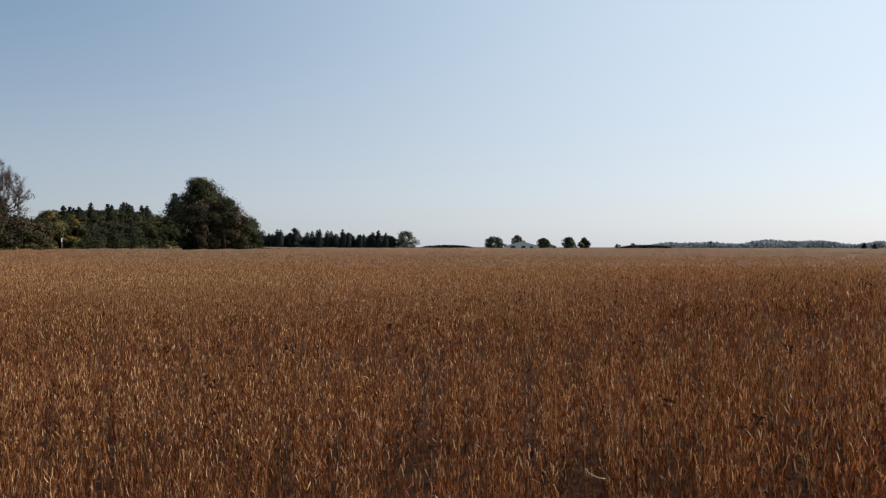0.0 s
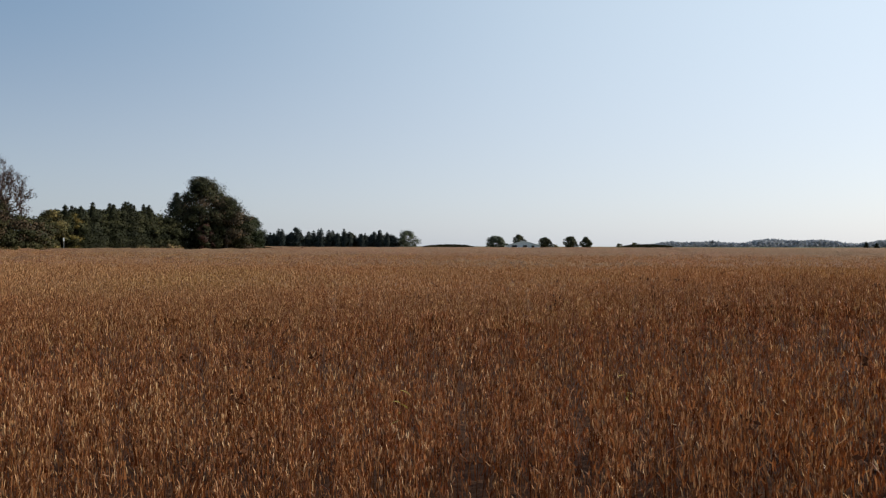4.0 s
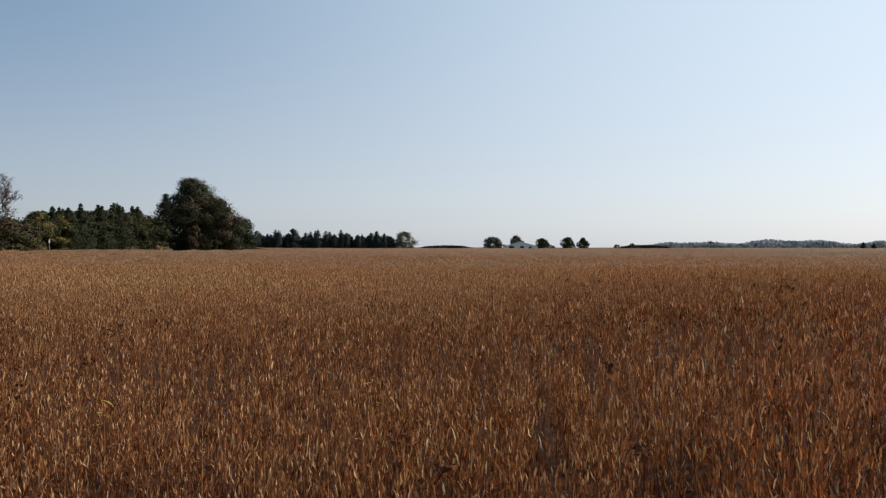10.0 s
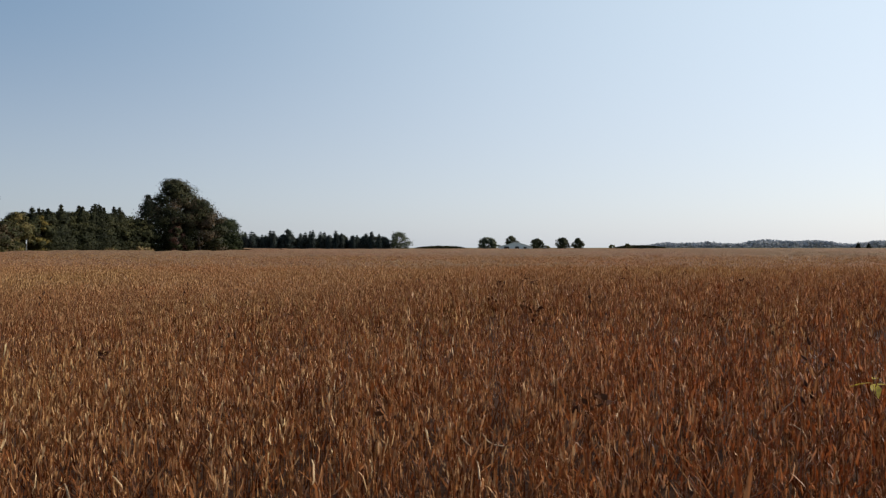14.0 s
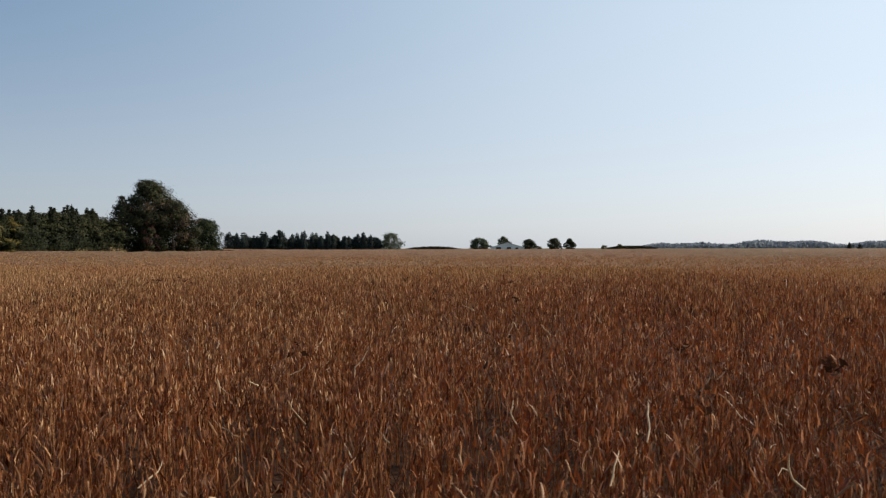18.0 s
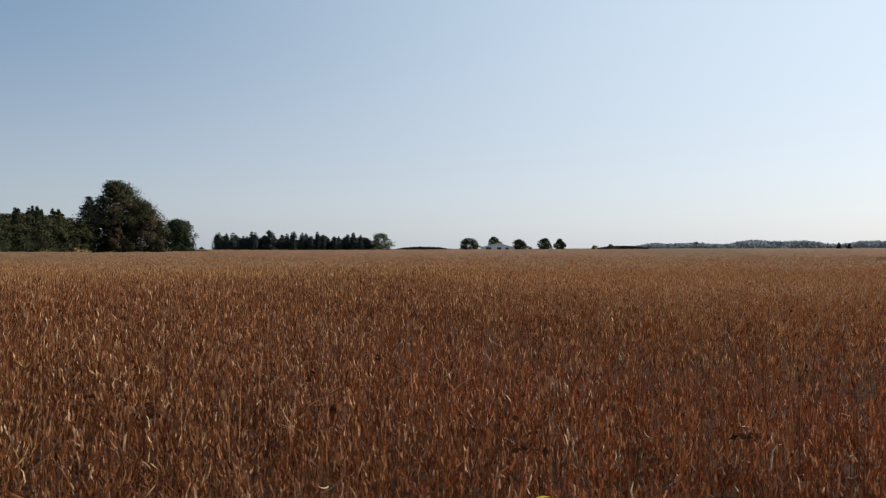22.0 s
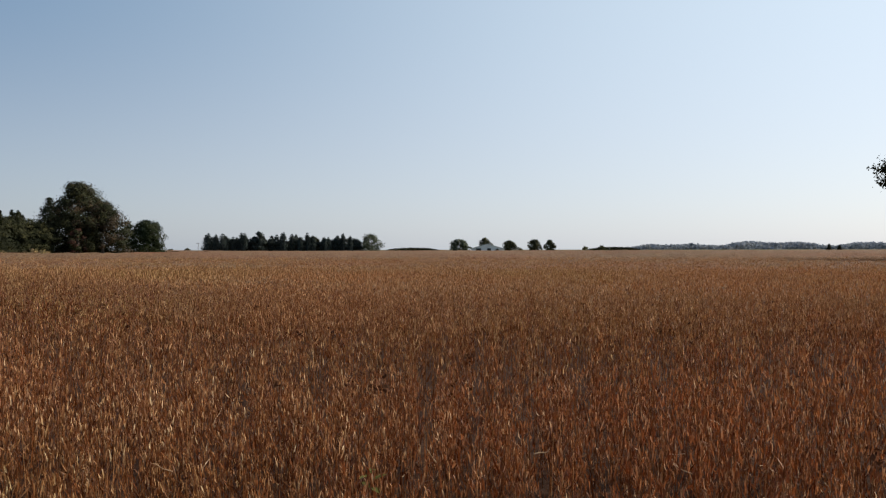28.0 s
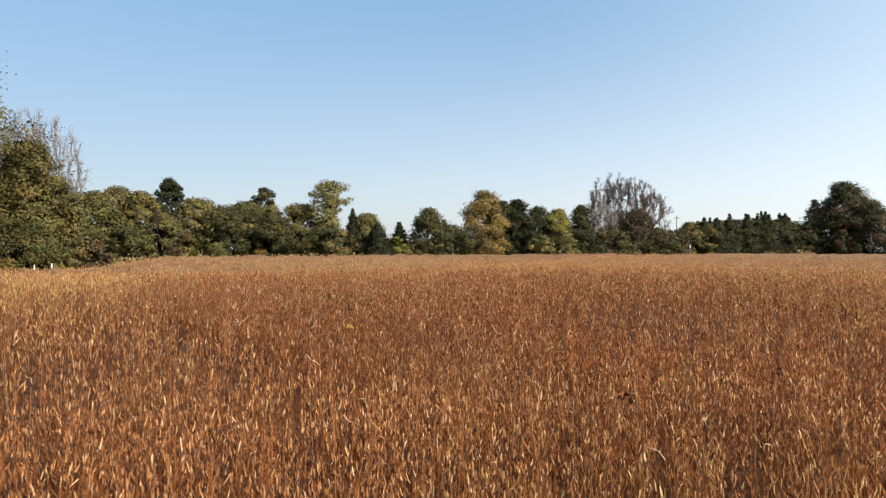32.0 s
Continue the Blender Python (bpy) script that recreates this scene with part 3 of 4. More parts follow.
def crown_points(rng, h, w, base, lobes, n, shape="dome"):
    """Leaf places on a crown of width w from base to h, the way each faces, and its lobe: many small lobes fill the crown's shape unevenly."""
    out, face, lobe = [], [], []
    prof = CROWN[shape]
    tall = h - base
    wide = min(w, tall * 1.3)
    turn, dip = rng.uniform(0, 6.28), rng.uniform(0.05, 0.3)
    size = wide * rng.uniform(0.2, 0.4, lobes) ** 2
    share = size ** 2 / np.sum(size ** 2)
    level = (rng.permutation(lobes) + rng.random(lobes)) / lobes
    for i in range(lobes):
        r, u = size[i], level[i]
        a = rng.uniform(0, 6.28)
        swell = 1 + 0.12 * math.sin(2 * a + 4 * u + turn) + 0.12 * math.sin(3 * a - 7 * u + 2 * turn) + 0.08 * math.sin(17 * u + turn + a)
        room = w / 2 * float(np.interp(u, *prof)) * swell * rng.uniform(0.85, 1.12)
        q = rng.uniform(0.15, 1) ** 0.42 * max(0.0, room - r * 0.6)
        c = np.array([math.cos(a) * q, math.sin(a) * q, base + u * tall * (1 - dip * (0.5 + 0.5 * math.sin(a + 3 * turn)) * q / (w / 2))])
        c[2] = min(max(c[2], base + r * 0.5), h - r * 0.5)
        m = max(6, int(n * share[i]))
        e = rng.normal(size=(m, 3))
        e /= np.linalg.norm(e, axis=1)[:, None]
        far = r * rng.uniform(0.2, 1.05, m) ** 0.5
        stray = rng.random(m) < 0.12
        far[stray] *= rng.uniform(1.0, 1.45, int(stray.sum()))
        out.append(c + e * far[:, None] * [1.1, 1.1, 0.75] + rng.normal(0, r * 0.15, (m, 3)))
        away = np.array([c[0], c[1], 0.5 * (u - 0.4) * tall])
        face.append(e * 0.8 + away / (np.linalg.norm(away) + 0.3) * 0.5 + [0, 0, 0.2])
        lobe.append(np.full(m, i))
    q, d, k = np.concatenate(out), np.concatenate(face), np.concatenate(lobe)
    q[:, :2] *= w / 2 / np.percentile(np.hypot(q[:, 0], q[:, 1]), 97)
    q[:, 2] = np.minimum(q[:, 2] * h / np.percentile(q[:, 2], 99.8), h * 1.01)
    up = q[:, 2] > 0.05
    return q[up], d[up], k[up]


def leafy_tree(x, y, h, w, colour, label, seed, base=0.0, lobes=70, n=15000, leaf=0.17, name="tree", group="", shape="dome", bark=None, turned="", share=0.35):
    """A broadleaf tree or bush: trunk with limbs, crown of leaf clumps on lobes, some lobes turned in colour."""
    rng = np.random.default_rng(seed)
    z = float(ground_z(x, y))
    t = new(name)
    t.location = (x, y, z - 0.05)
    tagged(t, label, "bush" if name == "bush" else "tree", group)
    wood = Heap()
    r = 0.018 * h + 0.04
    tall = h * (0.62 if h > 5 else 0.45)
    line = [np.array([0, 0, 0.0]), np.array([rng.normal(0, 0.02) * h, rng.normal(0, 0.02) * h, tall * 0.5]), np.array([rng.normal(0, 0.03) * h, rng.normal(0, 0.03) * h, tall])]
    wood.add(*stick_arrays(line, [r * 1.3, r * 0.9, r * 0.5], 7))
    for k in range(7):
        u = 0.35 + 0.6 * k / 7
        a = k * 2.4 + rng.uniform(0, 1)
        limb_arrays(wood, rng, line[0] + (line[2] - line[0]) * u, (math.cos(a), math.sin(a), 0.7), min(w * 0.3, h * 0.25), r * 0.4, 1, 0.5, 0.2)
    part("trunk", mesh_from("trunk", *wood.arrays(), bark or MAT_BARK), t)
    lobes = int(lobes * 1.7)
    pts, face, lobe = crown_points(rng, h, w, base * h, lobes, n, shape)
    other = np.isin(lobe, np.nonzero(rng.random(lobes) < (share if turned else 0.0))[0])
    shown = face + rng.normal(0, 0.22, face.shape)
    part("crown", leaf_mesh("crown", leaf_cloud(rng, pts[~other], leaf, leaf * 0.4, 0.6, face[~other], False), shown[~other], LEAF[colour]), t)
    if turned:
        part("turned_leaves", leaf_mesh("turned_leaves", leaf_cloud(rng, pts[other], leaf, leaf * 0.4, 0.6, face[other], False), shown[other], LEAF[turned]), t, "leaves that have turned colour")
    return t


def conifer(x, y, h, w, colour, label, seed, n=9000, leaf=0.19, droop=0.35, name="conifer", group="", skirt=0.02, power=0.78):
    """A spruce or pine: straight trunk, whorls of boughs that shorten upwards."""
    rng = np.random.default_rng(seed)
    z = float(ground_z(x, y))
    t = new(name)
    t.location = (x, y, z - 0.05)
    tagged(t, label, "tree", group)
    wood = Heap()
    wood.add(*stick_arrays([(0, 0, 0), (0, 0, h * 0.5), (0, 0, h * 0.97)], [0.016 * h + 0.03, 0.01 * h, 0.01], 6))
    whorls = max(16, int(h * 3.2)) if n > 2000 else 18
    pts = []
    per = max(6, int(n / whorls / 7))
    for k in range(whorls):
        u = skirt + (1 - skirt) * (k + rng.uniform(-0.3, 0.3)) / whorls
        zc = h * min(max(u, 0.03), 0.985)
        reach_out = w / 2 * max(0.03, (1 - u)) ** power * rng.uniform(0.72, 1.14)
        for j in range(7):
            a = j * 0.9 + k * 2.1 + rng.uniform(-0.25, 0.25)
            out = reach_out * rng.uniform(0.65, 1.12)
            tip = np.array([math.cos(a) * out, math.sin(a) * out, zc - droop * out * 0.5])
            if k % 2 == 0 and j % 2 == 0:
                wood.add(*stick_arrays([(0, 0, zc), tip * [0.6, 0.6, 1]], [0.02 + 0.002 * h, 0.008], 3))
            s = rng.uniform(0.15, 1.0, per) ** 0.7
            q = np.stack([tip[0] * s, tip[1] * s, zc - droop * out * 0.5 * s ** 1.6 + 0.1 * out * (s > 0.85)], 1)
            q += rng.normal(0, 0.06 + 0.1 * out, (per, 3)) * [1, 1, 0.9]
            pts.append(q)
    pts = [np.concatenate(pts)]
    pts[0][:, :2] *= w / 2 / np.percentile(np.hypot(pts[0][:, 0], pts[0][:, 1]), 98)
    top = np.stack([rng.normal(0, 0.05, 12), rng.normal(0, 0.05, 12), h * rng.uniform(0.95, 1.0, 12)], 1)
    pts = np.concatenate(pts + [top])
    part("trunk", mesh_from("trunk", *wood.arrays(), MAT_BARK), t)
    face = pts * [1.0, 1.0, 0.0]
    face = face / (np.linalg.norm(face, axis=1)[:, None] + 0.2) + [0, 0, 0.35]
    part("crown", leaf_mesh("crown", leaf_cloud(rng, pts, leaf * np.where(pts[:, 2:] > 0.84 * h, 0.6, 1.0), 0.03, 0.42, face, False), face + rng.normal(0, 0.25, face.shape), LEAF[colour]), t)
    return t


def bare_tree(x, y, h, w, label, seed, bark, colour=None, n=0, name="bare_tree", lean=(0.0, 0.0), low=0.22, twigs=420, veil=9000):
    """A tree that has shed its leaves: limbs that fork from the trunk out to twigs all through the crown, some dead leaves left."""
    rng = np.random.default_rng(seed)
    z = float(ground_z(x, y))
    t = new(name)
    t.location = (x, y, z - 0.05)
    tagged(t, label, "tree")
    ends = rng.normal(size=(twigs, 3))
    ends *= (rng.uniform(0.1, 1, twigs) ** 0.4 / np.linalg.norm(ends, axis=1))[:, None]
    u = ends[:, 2:3] * 0.5 + 0.5
    ends = np.concatenate([ends[:, :2] * w / 2 * (1.15 - 0.3 * u), h * (low + (1 - low) * u)], 1)
    ends[:, :2] += np.array(lean) * u ** 1.5
    nodes = [np.array([0, 0, h * low * k / 3]) for k in range(4)] + [np.array([lean[0] * q, lean[1] * q, h * (low + q * 0.42)]) for q in (0.25, 0.5, 0.8)]
    above = [0, 0, 1, 2, 3, 4, 5]
    for e in ends[np.argsort(np.linalg.norm(ends - nodes[3], axis=1))]:
        q = np.array(nodes)
        cost = np.linalg.norm(q - e, axis=1) + 1.2 * np.maximum(0, q[:, 2] - e[2] + 0.1 * h)
        cost[:3] = 1e9
        k = int(np.argmin(cost))
        p, span_to = nodes[k], e - nodes[k]
        for v in (0.35, 0.7, 1.0):
            bow = np.array([0, 0, 0.1 * np.linalg.norm(span_to) * math.sin(math.pi * v)]) + rng.normal(0, 0.05, 3) * np.linalg.norm(span_to)
            nodes.append(p + span_to * v + bow)
            above.append(k)
            k = len(nodes) - 1
    load = np.ones(len(nodes))
    for k in range(len(nodes) - 1, 0, -1):
        load[above[k]] += load[k]
    thick = 0.019 * load ** 0.43 * (h / 18) + 0.012
    wood = Heap()
    for k in range(1, len(nodes)):
        wood.add(*stick_arrays([nodes[above[k]], nodes[k]], [thick[above[k]] if above[k] < 7 else min(thick[above[k]], thick[k] * 1.5), thick[k]], 6 if load[k] > 60 else 3))
    part("trunk", mesh_from("trunk", *wood.arrays(), bark), t, "trunk with bare forking limbs")
    q = np.array(nodes)[7:]
    k = rng.integers(0, len(q), veil)
    way = q[k] - [0, 0, h * low]
    way = way / (np.linalg.norm(way, axis=1)[:, None] + 1e-6) + rng.normal(0, 0.55, (veil, 3)) + [0, 0, 0.3]
    way /= np.linalg.norm(way, axis=1)[:, None]
    aside = np.cross(way, rng.normal(size=(veil, 3)))
    aside *= 0.016 / (np.linalg.norm(aside, axis=1)[:, None] + 1e-9)
    foot = q[k] + rng.normal(0, 0.12, (veil, 3))
    v = np.stack([foot - aside, foot + aside, foot + way * rng.uniform(0.4, 1.1, veil)[:, None] * h / 18], 1).reshape(-1, 3)
    part("twig_haze", mesh_from("twig_haze", v, np.arange(veil * 3).reshape(-1, 3), bark), t, "fine bare twigs", "stuff")
    if n:
        pts = q[rng.choice(len(q), n, p=(lambda s: s / s.sum())(np.clip(1.15 - q[:, 2] / h, 0.05, 1) ** 2))]
        part("crown", mesh_from("crown", *leaf_cloud(rng, pts, 0.13, 0.4, 0.58, None, False), LEAF[colour]), t, "thin veil of dead leaves")
    return t


# the left end: a tall tree near the field's corner, its companions and a mown strip
leafy_tree(-39.5, -9.6, 21.0, 12.4, "olive", "tall olive green broadleaf tree at the field corner", 101, 0.0, 200, 80000, 0.105, name="corner_tree", shape="round", turned="green")
bare_tree(-57.5, -2.9, 16.6, 9.5, "pale leafless tree behind the corner tree", 102, MAT_PALEBARK, "rust", 1500, veil=7000)
leafy_tree(-43.3, -2.9, 11.3, 8.2, "olive", "olive green tree beside the corner tree", 103, 0.0, 120, 48000, 0.105, shape="egg", turned="green")
leafy_tree(-43.5, -1.0, 7.4, 5.0, "green", "low green tree beside the corner tree", 104, 0.0, 70, 22000, 0.105, shape="slope", turned="olive")
leafy_tree(-53.3, 2.2, 2.8, 3.6, "rust", "low rusty brown shrub beside the mown strip", 105, 0.0, 20, 2600, 0.13, name="bush")


def low_post(x, y, h):
    p = new("low_post", mesh_from("low_post", *stick_arrays([(0, 0, -0.1), (0, 0, h * 0.97), (0, 0, h)], [0.04, 0.04, 0.03], 8), MAT_WHITE))
    p.location = (x, y, float(ground_z(x, y)))
    tagged(p, "short white post on the mown strip", "post", "white posts at the field corner")


low_post(-38.8, -1.25, 0.95)
low_post(-39.4, -2.5, 0.8)

# the tree belt along the field's left edge
B = "tree belt along the field"
GREEN, OLIVE, PINE, EDGE = "green tree in the hedgerow belt", "olive green tree turning in autumn", "dark pine that tops the belt", "low olive green tree at the field edge"
leafy_tree(-89.2, 3.4, 10.3, 9.0, "green", GREEN, 111, group=B, turned="olive")
leafy_tree(-95.1, 6.8, 11.6, 9.5, "olive", OLIVE, 112, 0.1, group=B, shape="round", turned="poplar", share=0.2)
leafy_tree(-90.8, 10.1, 10.6, 7.5, "olive", OLIVE, 113, 0.15, group=B, turned="gold", share=0.15)
leafy_tree(-102.3, 15.6, 14.0, 5.6, "pine", PINE, 114, 0.5, 55, 9000, name="pine_tree", shape="egg")
leafy_tree(-86.5, 12.8, 7.2, 8.0, "green", EDGE, 115, group=B, turned="rust")
leafy_tree(-86.0, 8.0, 5.4, 7.0, "dark", "dark low tree in the belt", 143, 0.0, 40, 8000, group=B, turned="green")
leafy_tree(-91.9, 18.1, 9.9, 9.0, "olive", OLIVE, 116, 0.1, group=B, turned="lime", share=0.25)
leafy_tree(-89.2, 21.8, 8.7, 9.0, "dark", "dark rounded tree in the belt", 117, group=B, turned="green")
leafy_tree(-92.3, 26.7, 9.7, 8.5, "green", GREEN, 118, 0.1, group=B, shape="round", turned="dark")
leafy_tree(-101.4, 31.6, 12.9, 6.4, "pine", PINE, 119, 0.45, 55, 9000, name="pine_tree", shape="dome", turned="olive")
leafy_tree(-86.9, 29.4, 7.4, 8.5, "dark", "dark low tree in the belt", 120, group=B, turned="gold", share=0.2)
leafy_tree(-91.6, 35.7, 9.6, 9.0, "green", GREEN, 121, 0.1, group=B, turned="olive")
leafy_tree(-87.8, 38.7, 13.4, 6.6, "poplar", "pale yellow-green poplar above the belt", 122, 0.1, 95, 12000, 0.16, name="poplar_tree", shape="vase", turned="gold", share=0.25)
leafy_tree(-83.0, 37.3, 5.4, 9.0, "olive", EDGE, 123, 0.0, 40, 8000, group=B, turned="dark")
conifer(-85.4, 42.5, 8.7, 4.4, "spruce", "slim dark spruce in the belt", 124)
leafy_tree(-86.3, 45.5, 7.9, 8.5, "green", GREEN, 125, group=B, shape="slope", turned="olive")
conifer(-80.2, 44.8, 6.2, 6.0, "spruce", "small dark spruce at the field edge", 126)
conifer(-86.0, 51.4, 6.7, 4.2, "spruce", "slim dark spruce in the belt", 127)
leafy_tree(-80.7, 48.5, 3.9, 4.4, "lime", "low yellow-green bush in the belt's dip", 128, 0.0, 20, 2600, name="bush")
leafy_tree(-82.0, 55.1, 8.9, 9.0, "dark", "dark rounded tree in the belt", 129, group=B, shape="egg", turned="olive", share=0.2)
leafy_tree(-80.5, 58.9, 6.0, 8.0, "dark", "dark low tree in the belt", 130, 0.0, 40, 8000, group=B)
leafy_tree(-81.6, 66.0, 12.3, 10.2, "yellow", "golden yellow autumn tree at the field edge", 131, 0.0, 90, 22000, 0.15, name="autumn_tree", turned="olive", share=0.3)
leafy_tree(-86.5, 72.3, 11.0, 8.0, "dark", "dark tree in the belt", 144, group=B, turned="spruce")
leafy_tree(-85.0, 75.5, 11.2, 9.0, "spruce", "dark spruce in the belt", 132, name="conifer", shape="egg", turned="pine")
conifer(-86.5, 77.0, 11.6, 6.0, "spruce", "dark spruce in the belt", 147)
leafy_tree(-83.8, 79.6, 10.0, 8.6, "pine", "dark spruce in the belt", 133, name="conifer", shape="egg", turned="dark")
leafy_tree(-81.4, 82.2, 9.4, 7.4, "lime", "yellow-green tree in the belt", 134, group=B, turned="olive")
leafy_tree(-82.1, 88.7, 10.4, 8.4, "pine", "dark pine in the belt", 135, name="pine_tree", shape="slope", turned="green", share=0.2)
leafy_tree(-75.7, 79.7, 4.2, 5.6, "olive", "rounded olive bush at the field edge", 136, 0.0, 24, 3600, name="bush", turned="green")
leafy_tree(-76.9, 74.9, 4.3, 5.8, "green", "rounded green bush at the field edge", 137, 0.0, 24, 3600, name="bush", turned="olive")
leafy_tree(-81.0, 95.5, 6.6, 9.0, "dark", "dark olive bush before the bare tree", 145, 0.0, 40, 7000, name="bush", turned="olive", share=0.25)
bare_tree(-86.3, 105.7, 18.0, 18.0, "large leafless oak with brown dead leaves low down", 138, MAT_TWIG, "rust", 10000, lean=(-2.2, -2.4), low=0.16, twigs=560, veil=26000)
bare_tree(-83.2, 94.4, 12.4, 7.5, "small half bare tree with pale limbs in the belt", 161, MAT_PALEBARK, "olive", 700, twigs=160, veil=2500)
leafy_tree(-83.0, 103.6, 10.2, 13.5, "rust", "brown leafed undergrowth below the bare tree", 139, 0.0, 80, 15000, 0.16, name="bush", shape="slope", turned="maple", share=0.5)
leafy_tree(-78.7, 106.4, 6.2, 8.5, "dark", "dark olive bush below the bare tree", 140, 0.0, 40, 6000, name="bush", turned="rust")
leafy_tree(-81.6, 113.0, 6.0, 8.0, "dark", "dark low tree in the belt", 146, 0.0, 40, 7000, group=B, turned="rust")
leafy_tree(-82.5, 118.5, 7.6, 6.5, "dark", "dark tree in the belt", 141, group=B, turned="olive")
leafy_tree(-82.0, 124.0, 7.4, 5.5, "dark", "dark tree with yellowing leaves in the belt", 142, group=B, turned="gold", share=0.35)
R = "row of dark conifers"
rng = np.random.default_rng(88)
for k in range(34):
    t = (k + rng.uniform(-0.5, 0.5)) / 33
    conifer(-84.5 + 8.0 * t + rng.uniform(-2.5, 2.5), 124.5 + 21.0 * t, 9.5 + 1.2 * (t - 0.5) + rng.uniform(-1.3, 0.9), rng.uniform(5.5, 7.5), ("spruce", "pine", "spruce")[k % 3], "dark conifer in a close row", 500 + k, 4500, 0.2, group=R, power=rng.uniform(0.8, 1.0))
for k in range(13):
    t = (k + 0.5) / 13
    leafy_tree(-84.5 + 8.0 * t + rng.uniform(-1.5, 1.0), 124.5 + 21.0 * t, 8.2 + 1.2 * (t - 0.5) + rng.uniform(-0.7, 0.6), rng.uniform(7.0, 9.0), ("dark", "pine")[k % 2], "dark tree between the conifers of a close row", 540 + k, 0.0, 60, 7500, 0.2, group=R, shape="block", turned="pine", share=0.3)
leafy_tree(-74.7, 146.5, 7.6, 7.5, "dark", "dark rounded tree beside the conifer row", 149)
conifer(-73.7, 148.3, 13.2, 9.0, "spruce", "broad dark spruce beside the large maple", 150, power=0.6)
leafy_tree(-70.4, 153.2, 16.9, 13.8, "maple", "large dark green maple at the field edge", 171, 0.0, 150, 38000, 0.19, name="maple_tree", turned="rust", share=0.2)
leafy_tree(-64.5, 153.8, 12.5, 12.2, "maple", "brownish green tree beside the large maple", 152, 0.0, 90, 20000, 0.19, shape="egg", turned="rust", share=0.4)
leafy_tree(-67.0, 147.8, 6.2, 5.0, "red", "reddish undergrowth below the maple", 153, 0.0, 24, 3000, name="bush", turned="maple", share=0.5)
leafy_tree(-75.7, 195.0, 10.0, 10.2, "cedar", "dense rounded dark cedar", 154, 0.0, 110, 18000, 0.19, name="cedar_tree", shape="block")
leafy_tree(-80.5, 193.0, 9.4, 6.6, "cedar", "small dark cedar beside the larger one", 155, 0.0, 40, 5000, 0.19, name="cedar_tree", shape="egg")
for k, (bx, by, bh) in enumerate(((-71.5, 130.0, 1.5), (-69.5, 136.5, 1.8), (-68.9, 138.5, 1.6))):
    leafy_tree(bx, by, bh, 3.4, "tan", "pale dry bush at the foot of the conifers", 156 + k, 0.0, 16, 1200, 0.14, name="bush", turned="olive")

# the woods and the farm far across the field
F = "far conifer plantation"
rng = np.random.default_rng(77)
for k in range(30):
    t = (k + rng.uniform(-0.5, 0.5)) / 29
    hh = 15.8 + 2.0 * math.sin(3.1 * t + 0.3) + rng.uniform(-3.0, 2.6) - 5.0 * max(0, t - 0.8)
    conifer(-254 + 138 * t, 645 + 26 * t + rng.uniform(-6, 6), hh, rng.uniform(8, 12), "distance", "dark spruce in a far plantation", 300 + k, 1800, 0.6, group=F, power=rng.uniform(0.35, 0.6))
for k in range(16):
    t = (k + rng.uniform(0.2, 0.8)) / 16
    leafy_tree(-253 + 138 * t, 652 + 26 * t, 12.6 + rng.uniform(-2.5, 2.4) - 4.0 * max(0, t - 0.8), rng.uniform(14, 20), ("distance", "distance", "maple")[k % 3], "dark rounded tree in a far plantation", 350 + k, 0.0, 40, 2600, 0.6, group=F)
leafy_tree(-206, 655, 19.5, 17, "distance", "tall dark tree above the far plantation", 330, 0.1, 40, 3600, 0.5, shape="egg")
leafy_tree(-102, 676, 17.4, 25, "grey_green", "grey-green tree at the plantation's end", 331, 0.0, 60, 5200, 0.5)
leafy_tree(-117, 676, 12.0, 7, "distance", "green tree at the plantation's end", 332, 0.0, 60, 3600, 0.5, shape="slope")
leafy_tree(-17.0, 690, 11.8, 20, "grey_green", "broad green tree near the far barn", 333, 0.0, 60, 5200, 0.5, shape="block")
leafy_tree(5.0, 768, 14.5, 15, "dark", "rounded tree behind the far barn", 334, 0.0, 60, 4200, 0.5)
leafy_tree(31.0, 730, 11.0, 15, "dark", "rounded dark tree near the far barn", 335, 0.0, 60, 4200, 0.5)
leafy_tree(57.5, 728, 12.0, 15, "dark", "rounded dark tree in a far pair", 336, 0.0, 60, 4200, 0.5)
leafy_tree(73.0, 727, 11.4, 12, "dark", "rounded dark tree in a far pair", 337, 0.0, 60, 4200, 0.5)


